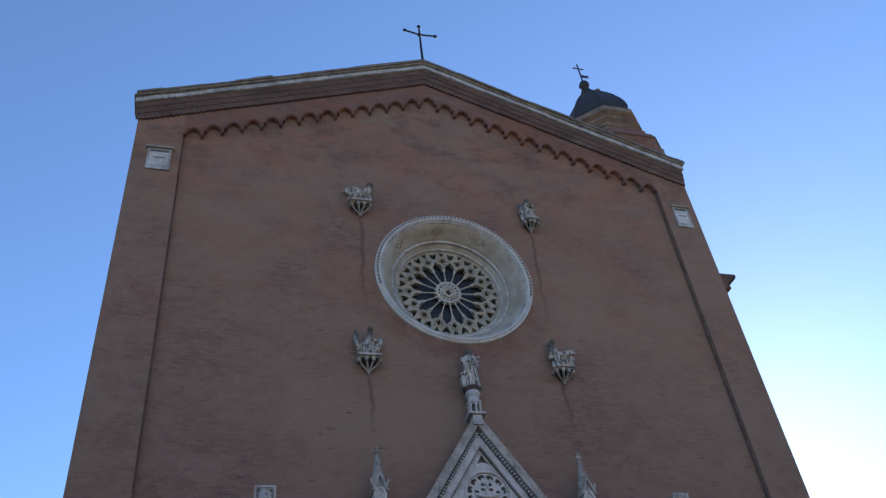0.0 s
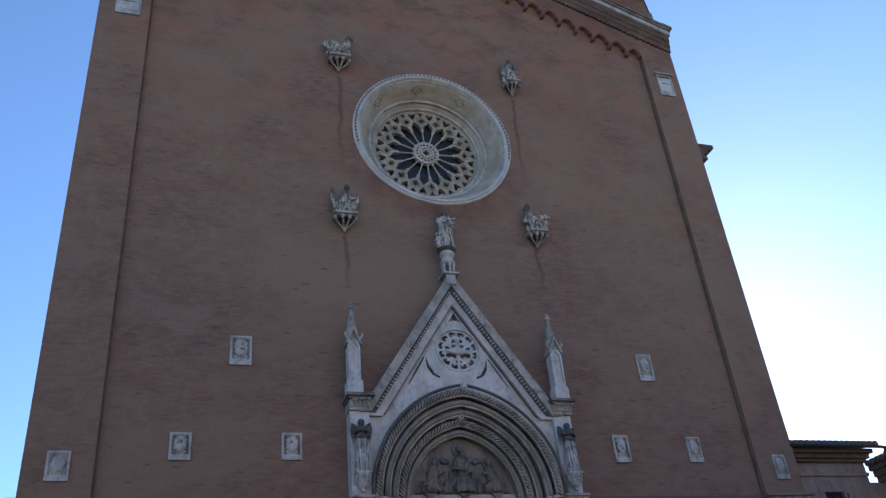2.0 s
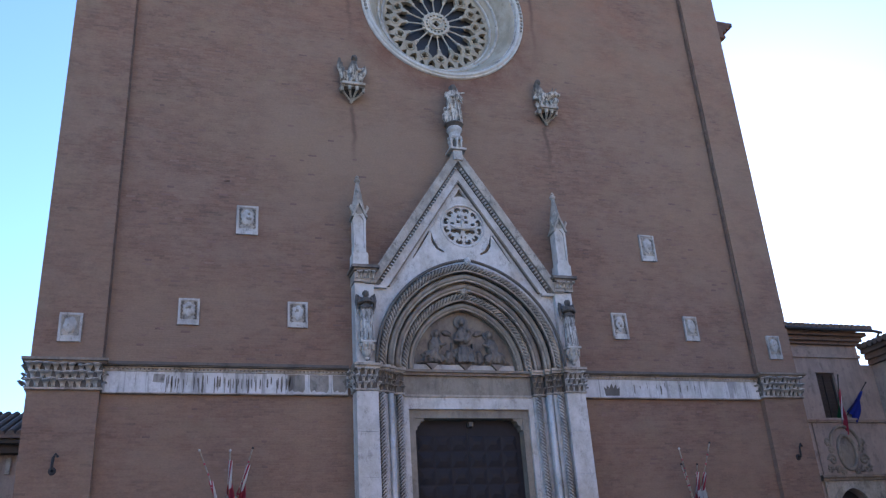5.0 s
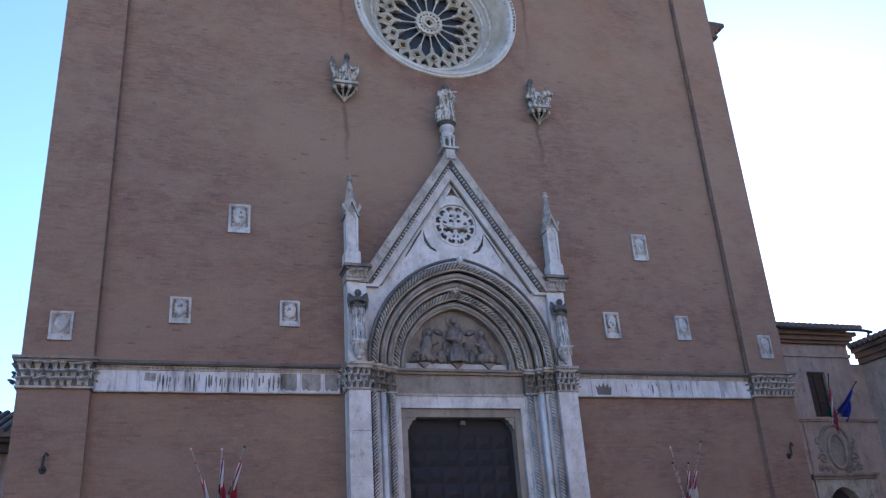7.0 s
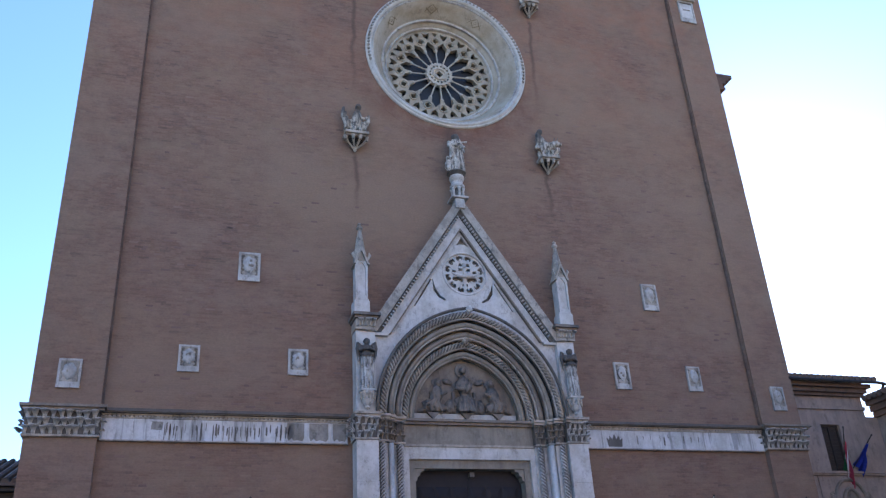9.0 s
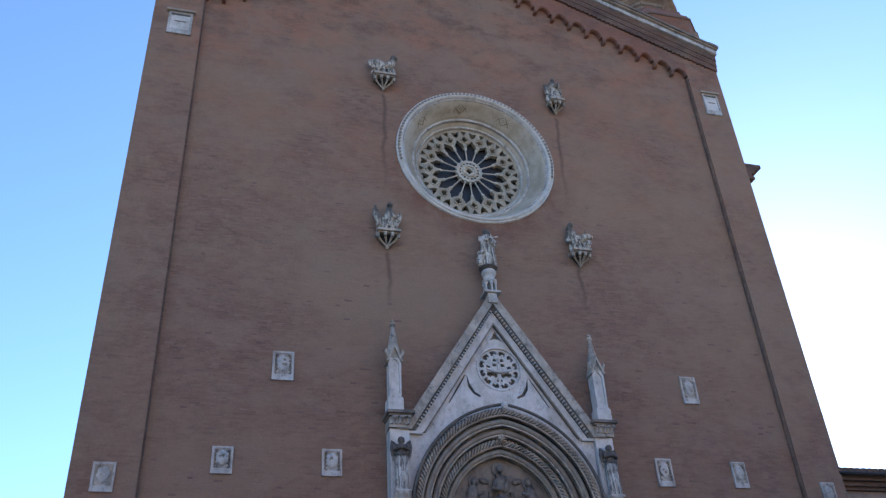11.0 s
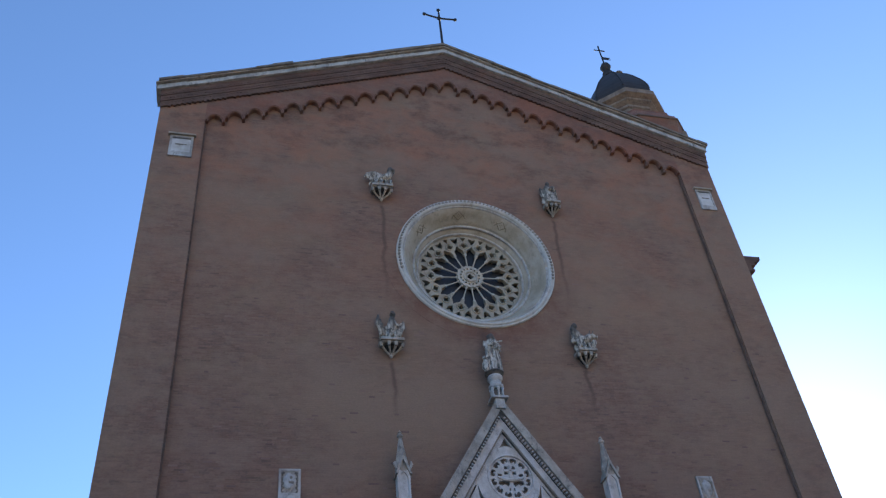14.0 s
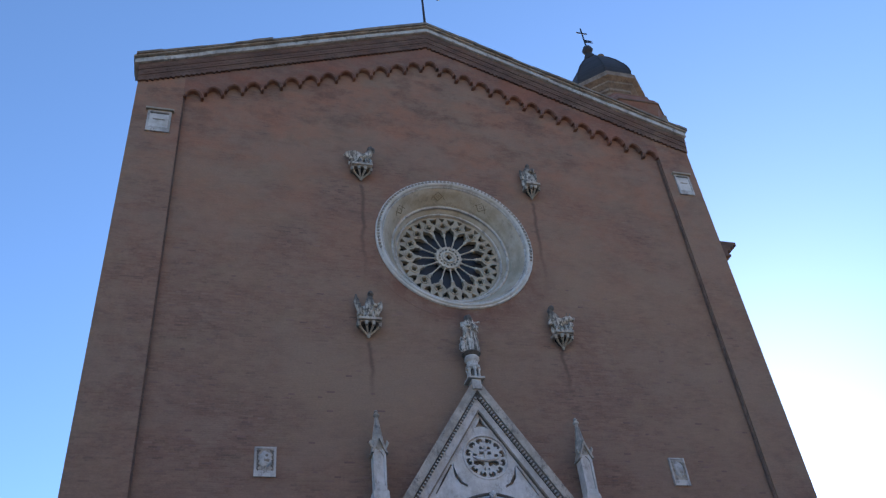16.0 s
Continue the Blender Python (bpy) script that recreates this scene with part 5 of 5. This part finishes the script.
        part("charge", blob(bmesh.new(), at, (hw * turn.uniform(0.08, 0.2), 0.014, hh * turn.uniform(0.06, 0.16)), (0, turn.uniform(-40, 40), 0), 0, 0.4, 2), MARBLE_OLD if style == "faint" else MARBLE_TAN, p)


plaque(-6.9, -6.26, 12.28, 13.22, 0, "shield", 2)
plaque(-8.41, -7.83, 9.4, 10.18, 0, "shield", 3)
plaque(-5.35, -4.77, 9.42, 10.21, 0, "shield", 4)
plaque(-11.42, -10.84, 8.76, 9.56, -0.2, "faint", 5)
plaque(5.24, 5.8, 9.4, 10.3, 0, "round", 6)
plaque(7.97, 8.48, 9.42, 10.28, 0, "faint", 7)
plaque(11.02, 11.53, 8.8, 9.63, -0.2, "faint", 8)
plaque(6.77, 7.35, 12.25, 13.23, 0, "faint", 9)
plaque(-11.44, -10.58, 25.72, 26.82, -0.2, "text")
plaque(10.86, 11.58, 25.66, 26.82, -0.2, "text")

# ---- iron cross on the gable ----
cross = empty("roof_cross", (0.03, -0.2, APEX), "black wrought-iron cross on the gable tip", "cross")
part("post", tube(bmesh.new(), [(0.08, -0.2, APEX - 0.1), (0.13, -0.2, APEX + 3.25)], 0.05, 8, radii=[0.07, 0.045]), IRON, cross)
part("arm", tube(bmesh.new(), [(-0.6, -0.2, APEX + 2.77), (0.1, -0.2, APEX + 2.58), (0.9, -0.2, APEX + 2.65)], 0.045, 8), IRON, cross)
for at in ((-0.62, APEX + 2.78), (0.92, APEX + 2.65), (0.13, APEX + 3.27)):
    part("bud", blob(bmesh.new(), (at[0], -0.2, at[1]), (0.1, 0.07, 0.1), rough=0.1), IRON, cross)
part("boss", blob(bmesh.new(), (0.1, -0.2, APEX + 2.58), (0.11, 0.08, 0.11)), IRON, cross)
part("foot", boxes((-0.12, 0.18, -0.4, 0.0, APEX - 0.14, APEX + 0.06)), MARBLE_OLD, cross)

# ---- bell tower behind the right flank ----
TX, TY = 17.6, 12.5
tower = empty("bell_tower", (TX, TY, 0), "buff plastered bell tower with a dark lead dome", "tower")
PH = math.pi / 8
part("shaft", spin(bmesh.new(), [(3.75, 0), (3.75, 43.3)], 4, (TX, TY, 0), phase=math.pi / 4), TOWER_STONE, tower)
part("shoulder", spin(bmesh.new(), [(3.2, 42.0), (3.5, 42.5), (3.62, 43.0), (3.74, 43.45), (3.6, 43.85), (3.3, 44.2), (3.2, 44.45), (3.2, 44.6), (2.25, 44.75), (1.98, 45.0)], 8, (TX + 0.2, TY, 0), phase=PH), BRICK_RED, tower, "curved brick shoulder")
part("shoulder_ledge", spin(bmesh.new(), [(3.6, 43.3), (3.8, 43.36), (3.8, 43.46), (3.6, 43.5)], 8, (TX + 0.2, TY, 0), phase=PH), TILE, tower)
part("drum", spin(bmesh.new(), [(1.98, 44.6), (1.98, 46.0), (2.12, 46.1), (2.12, 46.3), (2.45, 46.55), (2.45, 46.7), (2.84, 46.9), (2.84, 47.3), (2.7, 47.42), (2.55, 47.46)], 8, (TX + 0.2, TY, 0), phase=PH), TOWER_STONE, tower)
# solid dark blocks stand in for the shade inside small openings
for a in (-112.5, -67.5):
    m = Matrix.Translation((TX + 0.2, TY, 45.7)) @ pose(0, 0, 0, 0, 0, a + 90)
    part("opening", boxes((-0.18, 0.18, -1.86, -1.6, -0.25, 0.25)), DARK, tower, "small dark opening", m=m)
DOME = [(2.6, 47.44), (2.64, 47.8), (2.6, 48.2), (2.48, 48.6), (2.28, 49.1), (1.82, 50.0), (1.32, 50.8), (0.85, 51.4), (0.5, 51.7), (0.4, 51.8)]
dome = part("dome", spin(bmesh.new(), DOME, 8, (TX + 0.2, TY, 0), phase=PH), LEAD, tower, "dark eight-sided lead dome")
for i in range(8):
    a = PH + math.pi / 4 * i
    part("rib", tube(bmesh.new(), [(TX + 0.2 + r * math.cos(a), TY + r * math.sin(a), z) for r, z in DOME[1:-1]], 0.06, 6), LEAD, dome)
part("knob", blob(bmesh.new(), (TX + 0.75, TY - 0.3, 52.0), (0.28, 0.28, 0.2)), TOWER_STONE, tower)
part("finial", spin(bmesh.new(), [(0.5, 51.6), (0.55, 51.8), (0.3, 51.95), (0.4, 52.2), (0.2, 52.4), (0.15, 52.55), (0.3, 52.65), (0.42, 52.95), (0.3, 53.25), (0.08, 53.35)], 16, (TX, TY, 0)), LEAD, tower, smooth=True)
part("cross_post", tube(bmesh.new(), [(TX, TY, 53.2), (TX - 0.05, TY, 55.6)], 0.06, 7), IRON, tower)
part("cross_arm", tube(bmesh.new(), [(TX - 0.5, TY, 55.05), (TX + 0.4, TY, 55.05)], 0.05, 7), IRON, tower)
part("weather_vane", plate([(TX + 0.05, 53.95), (TX + 0.7, 54.0), (TX + 0.45, 54.1), (TX + 0.7, 54.25), (TX + 0.05, 54.25)], [], TY - 0.02, TY + 0.02), IRON, tower)

# ---- convent wing on the right flank ----
wing = empty("convent_building", (14, 0.5, 0), "brownish plastered convent building with a tiled roof", "building")
win_hole = [(13.42, 6.93), (14.22, 6.93), (14.22, 8.58), (13.42, 8.58)]
gate = [(13.05, 0.0), (13.05, 3.75)] + pointed(13.75, 3.75, 0.7, 0.8, 8)[1:-1] + [(14.45, 3.75), (14.45, 0.0)]
part("wall", plate([(11.9, 0.0)] + gate + [(16.4, 0.0), (16.4, 8.9), (15.5, 8.9), (15.5, 9.95), (11.9, 9.95)], [win_hole], 0.5, 1.0), STUCCO, wing)
part("string_course", boxes((11.9, 16.0, 0.38, 0.51, 6.78, 6.93), (11.9, 16.0, 0.32, 0.51, 6.84, 6.9)), STUCCO, wing)
part("string_course", boxes((11.9, 15.52, 0.42, 0.51, 9.12, 9.24)), STUCCO, wing)
part("eave_moulding", boxes((11.9, 15.54, 0.34, 0.52, 9.6, 9.7), (11.9, 15.58, 0.2, 0.52, 9.7, 9.84), (11.9, 15.64, 0.02, 0.9, 9.84, 9.98)), TILE, wing, "dark brown boarded eave")
part("gutter", tube(bmesh.new(), [(11.95, -0.2, 10.0), (15.8, -0.2, 9.98), (16.15, -0.2, 9.93)], 0.06, 8), IRON, wing)
part("downpipe", tube(bmesh.new(), [(16.05, -0.18, 9.93), (16.0, -0.05, 9.7), (15.95, 0.3, 9.5), (15.95, 0.42, 8.9)], 0.045, 8), IRON, wing)
bm = bmesh.new()
v = [bm.verts.new(p) for p in ((11.9, -0.15, 10.0), (15.75, -0.15, 10.0), (15.75, 6, 11.6), (11.9, 6, 11.6))]
f = bm.faces.new(v)
ext = bmesh.ops.extrude_face_region(bm, geom=[f])
bmesh.ops.translate(bm, verts=[g for g in ext["geom"] if isinstance(g, bmesh.types.BMVert)], vec=(0, 0, 0.1))
part("roof", bm, TILE, wing)
bm = spin(bmesh.new(), [(0.11, -0.2), (0.1, 6.2)], 10, (0, 0, 0), "y")
TILE_ROW = mesh_of("roof_tile", bm, TILE)
for i in range(16):
    put("roof_tile", TILE_ROW, wing, m=pose(12.0 + i * 0.245, 0, 10.13, 14.6, 0, 0))
part("window_frame", boxes((13.42, 13.48, 0.6, 0.7, 6.93, 8.58), (14.16, 14.22, 0.6, 0.7, 6.93, 8.58), (13.48, 14.16, 0.6, 0.7, 8.5, 8.58), (13.79, 13.85, 0.6, 0.7, 6.93, 8.5)), SHUTTER, wing)
for a in (13.48, 13.85):
    shutter = part("shutter", boxes((a, a + 0.31, 0.66, 0.7, 6.94, 8.5)), SHUTTER, wing)
    for k in range(12):
        part("slat", boxes((a + 0.03, a + 0.28, 0.63, 0.665, 7.0 + k * 0.125, 7.06 + k * 0.125)), SHUTTER, shutter)
part("gate_leaf", boxes((13.05, 14.45, 0.8, 0.9, 0, 4.6)), WOOD, wing)
gate_trim = pointed(13.75, 3.75, 0.92, 1.02, 8) + list(reversed(pointed(13.75, 3.75, 0.7, 0.8, 8)))
part("gate_arch", plate(gate_trim, [], 0.4, 0.51), MARBLE_OLD, wing)
part("gate_field", plate([(12.7, 3.2), (13.0, 3.2), (13.0, 3.75)] + pointed(13.75, 3.75, 0.75, 0.85, 10)[1:-1] + [(14.5, 3.75), (14.5, 3.2), (15.15, 3.2), (15.15, 4.8), (12.7, 4.8)], [], 0.44, 0.51), MARBLE_OLD, wing, "pale stone gate surround")
part("gate_entablature", boxes((12.6, 15.3, 0.36, 0.51, 4.8, 4.9), (12.55, 15.35, 0.28, 0.51, 4.9, 4.98)), MARBLE_TAN, wing)
part("cartouche_panel", boxes((12.75, 15.2, 0.46, 0.51, 4.98, 6.78)), STUCCO, wing)
bm = bmesh.new()
tube(bm, [(13.9 + 0.36 * math.cos(t), 0.4, 5.75 + 0.58 * math.sin(t)) for t in [2 * math.pi * k / 28 for k in range(29)]], 0.065, 8)
part("cartouche_ring", bm, MARBLE_TAN, wing)
part("cartouche_field", blob(bmesh.new(), (13.9, 0.46, 5.75), (0.33, 0.06, 0.54), rough=0.12), MARBLE_TAN, wing)
bm = bmesh.new()
tube(bm, [(13.9 + 0.62 * math.cos(t), 0.42, 5.98 + 0.66 * math.sin(t)) for t in [radians(-8 + 196 * k / 16) for k in range(17)]], 0.06, 8)
part("cartouche_hood", bm, MARBLE_TAN, wing)
for s in (-1, 1):
    bm = bmesh.new()
    tube(bm, [(13.9 + s * (0.66 + 0.2 * (1 - k / 20) * math.cos(k * 0.5)), 0.43, 5.5 + 0.2 * (1 - k / 20) * math.sin(k * 0.5)) for k in range(20)], 0.045, 7)
    for q, z in ((0.62, 5.86), (0.72, 6.1), (0.5, 5.2), (0.8, 5.22), (0.3, 5.1)):
        blob(bm, (13.9 + s * q, 0.45, z), (0.13, 0.06, 0.12), (0, s * 30, 0), 0, 0.6)
    part("scroll", bm, MARBLE_TAN, wing)

# neighbouring wing that comes forward
side = empty("side_building", (17, -3, 0), "plain plastered building with a deep corbelled eave", "building")
part("wall", boxes((16.0, 22.0, -14, 0.49, 0, 8.9)), STUCCO, side)
part("eave", boxes((15.85, 22.1, -14.1, 0.48, 8.88, 9.06), (15.72, 22.2, -14.2, 0.44, 9.06, 9.26), (15.55, 22.3, -14.3, 0.4, 9.26, 9.42)), BRICK_DARK, side)
bm = spin(bmesh.new(), [(0.11, 0.0), (0.1, 3.6)], 8, (0, 0, 0), "y")
ROLL = mesh_of("roof_tile", bm, TILE)
for i in range(58):
    put("roof_tile", ROLL, side, m=pose(15.4, 0.25 - i * 0.25, 9.5, 12, 0, -90))
part("roof", plate([(15.5, 9.42), (22.3, 9.42), (18.9, 10.12)], [], -14.2, 0.38), TILE, side)

# low house beyond the left flank
house = empty("neighbour_house", (-16, 2.5, 0), "low plastered house with a tiled roof", "house")
part("wall", boxes((-24, -12.2, 2.45, 9, 0, 6.85)), STUCCO, house)
part("eave", boxes((-24.2, -12.2, 2.1, 2.5, 6.28, 6.5), (-24.2, -12.2, 1.85, 2.5, 6.5, 6.6)), SHUTTER, house)
bm = bmesh.new()
v = [bm.verts.new(p) for p in ((-24.3, 1.75, 6.62), (-12.15, 1.75, 6.62), (-12.15, 6, 8.12), (-24.3, 6, 8.12))]
f = bm.faces.new(v)
ext = bmesh.ops.extrude_face_region(bm, geom=[f])
bmesh.ops.translate(bm, verts=[g for g in ext["geom"] if isinstance(g, bmesh.types.BMVert)], vec=(0, 0, 0.1))
part("roof", bm, TILE, house)
bm = spin(bmesh.new(), [(0.11, 1.7), (0.1, 6.0)], 8, (0, 0, 0), "y")
ROLL2 = mesh_of("roof_tile", bm, TILE)
for i in range(40):
    put("roof_tile", ROLL2, house, m=pose(-12.3 - i * 0.25, 0.15, 6.16, 19.4, 0, 0))
for x in (-12.95, -12.65):
    part("fresco_patch", boxes((x, x + 0.12, 2.38, 2.41, 5.75, 6.2)), MARBLE_OLD, house)

# ---- iron hooks ----
for x, z in ((-11.18, 5.5), (11.3, 5.6)):
    hook = empty("iron_hook", (x, -0.15, z), "black iron hook on a wall plate", "hook", "iron hooks on the corner strips")
    part("plate", blob(bmesh.new(), (x, -0.17, z - 0.1), (0.12, 0.05, 0.13)), IRON, hook)
    bm = tube(bmesh.new(), [(x, -0.15, z - 0.1), (x, -0.34, z - 0.08), (x + 0.01, -0.36, z + 0.2), (x + 0.06, -0.36, z + 0.3), (x + 0.12, -0.36, z + 0.22)], 0.035, 7)
    part("arm", bm, IRON, hook)

# ---- flags ----
def flag_pole(foot, tip, tip_mat, name, label, cloth, start, length, group, banded=True):
    """A sloping pole with a banner hanging close to it; cloth: materials of its stripes."""
    f0, t0 = Vector(foot), Vector(tip)
    p = empty(name, foot, label, "flag", group)
    part("pole", tube(bmesh.new(), [f0, t0], 0.018, 8), MARBLE_OLD if banded else IRON, p)
    n = 9
    for k in range(1, n, 2) if banded else ():
        a, b = f0.lerp(t0, 0.35 + 0.6 * k / n), f0.lerp(t0, 0.35 + 0.6 * (k + 0.35) / n)
        part("pole_band", tube(bmesh.new(), [a, b], 0.021, 8), CLOTH_RED, p)
    part("finial", blob(bmesh.new(), t0, (0.03, 0.03, 0.035)), tip_mat, p)
    bm = bmesh.new()
    rows = []
    for i in range(13):
        q = i / 12
        at = t0.lerp(f0, start + (1 - start) * 0.8 * q)
        drop = 0.02 + length * q
        row = []
        for j in range(15):
            u = j / 14
            w = 0.05 * math.sin(u * 11 + q * 6) * (0.3 + u)
            row.append(bm.verts.new((at.x + (0.03 + 0.16 * q) * (u - 0.4) * 1.2 + w, at.y + (0.02 + 0.07 * q) * math.cos(u * 12 + q * 5), at.z - drop * u)))
        rows.append(row)
    for i, (a, b) in enumerate(zip(rows, rows[1:])):
        for j in range(14):
            face = bm.faces.new((a[j], a[j + 1], b[j + 1], b[j]))
            stripe = (1 if j in (5, 6) or j > 10 or i in (5, 6) else 0) if len(set(cloth)) == 2 else j // 5
            face.material_index = stripe % len(cloth)
    bmesh.ops.solidify(bm, geom=bm.faces[:], thickness=0.006)
    part("cloth", bm, cloth, p)
    return p


WR = (CLOTH_WHITE, CLOTH_RED)
for tip, mat, start in (((-7.68, -0.9, 5.76), MARBLE, 0.38), ((-6.91, -0.9, 5.75), MARBLE, 0.12), ((-6.34, -0.9, 5.81), IRON, 0.2)):
    flag_pole((-6.84, -0.03, 3.9), tip, mat, "flag", "white and crimson banner hanging from a sloping pole", WR, start, 0.5, "banners on the church front")
for tip, mat, start in (((6.48, -0.8, 5.71), MARBLE, 0.8), ((6.46, -0.8, 5.24), IRON, 0.7), ((7.02, -0.8, 5.23), IRON, 0.15), ((7.6, -0.8, 5.88), IRON, 0.42)):
    flag_pole((7.25, -0.03, 3.9), tip, mat, "flag", "crimson and white banner hanging from a sloping pole", (CLOTH_RED, CLOTH_WHITE), start, 0.5, "banners on the church front")
flag_pole((14.0, 0.5, 6.85), (13.72, -0.2, 8.3), IRON, "flag", "faded tricolour flag hanging by the convent window", (CLOTH_GREEN, CLOTH_WHITE, CLOTH_RED), 0.3, 0.75, "flags of the convent", False)
flag_pole((14.35, 0.5, 7.05), (14.85, -0.2, 8.05), IRON, "flag", "blue flag hanging beside the convent window", (CLOTH_BLUE, CLOTH_BLUE, CLOTH_BLUE), 0.25, 0.5, "flags of the convent", False)

# ---- single bricks that stand out of the wall's courses ----
k = Mat("odd brick", 0.92)
info = k.t.nodes.new("ShaderNodeObjectInfo")
tone = k.mix(info.outputs["Random"], (0.1, 0.066, 0.056), (0.24, 0.155, 0.12))
k.color(k.mix(k.noise((9, 9, 20), 1.0, 4, 0.6), tone, (0.17, 0.1, 0.08))).bump(k.noise((25, 25, 25), 1.0, 3, 0.6), 0.3, 0.01)
ODD = [mesh_of("brick", boxes((-w, w, -0.005, 0.02, 0.0, 0.06), bevel=0.003), k.done()) for w in (0.07, 0.1, 0.13)]
random.seed(21)
made = 0
while made < 290:
    x = random.uniform(-10.0, 10.2)
    z = 0.068 * int(random.triangular(4.6, 22.0, 9.0) / 0.068)
    if abs(x - X0) < 3.9 and z < 11.3 or abs(x - X0) < 3.0 and z < 16.8 or 7.3 < z < 8.4 or math.hypot(x - RX, z - RZ) < 3.7:
        continue
    if 3.0 < abs(x) < 4.4 and 16.9 < z < 19.4 or 9.2 < z < 10.5 and abs(abs(x) - 6.6) < 2.1 or 12.1 < z < 13.4 and abs(abs(x) - 6.8) < 0.8:
        continue
    put("brick", random.choice(ODD), church, m=pose(x, 0.0, z))
    made += 1
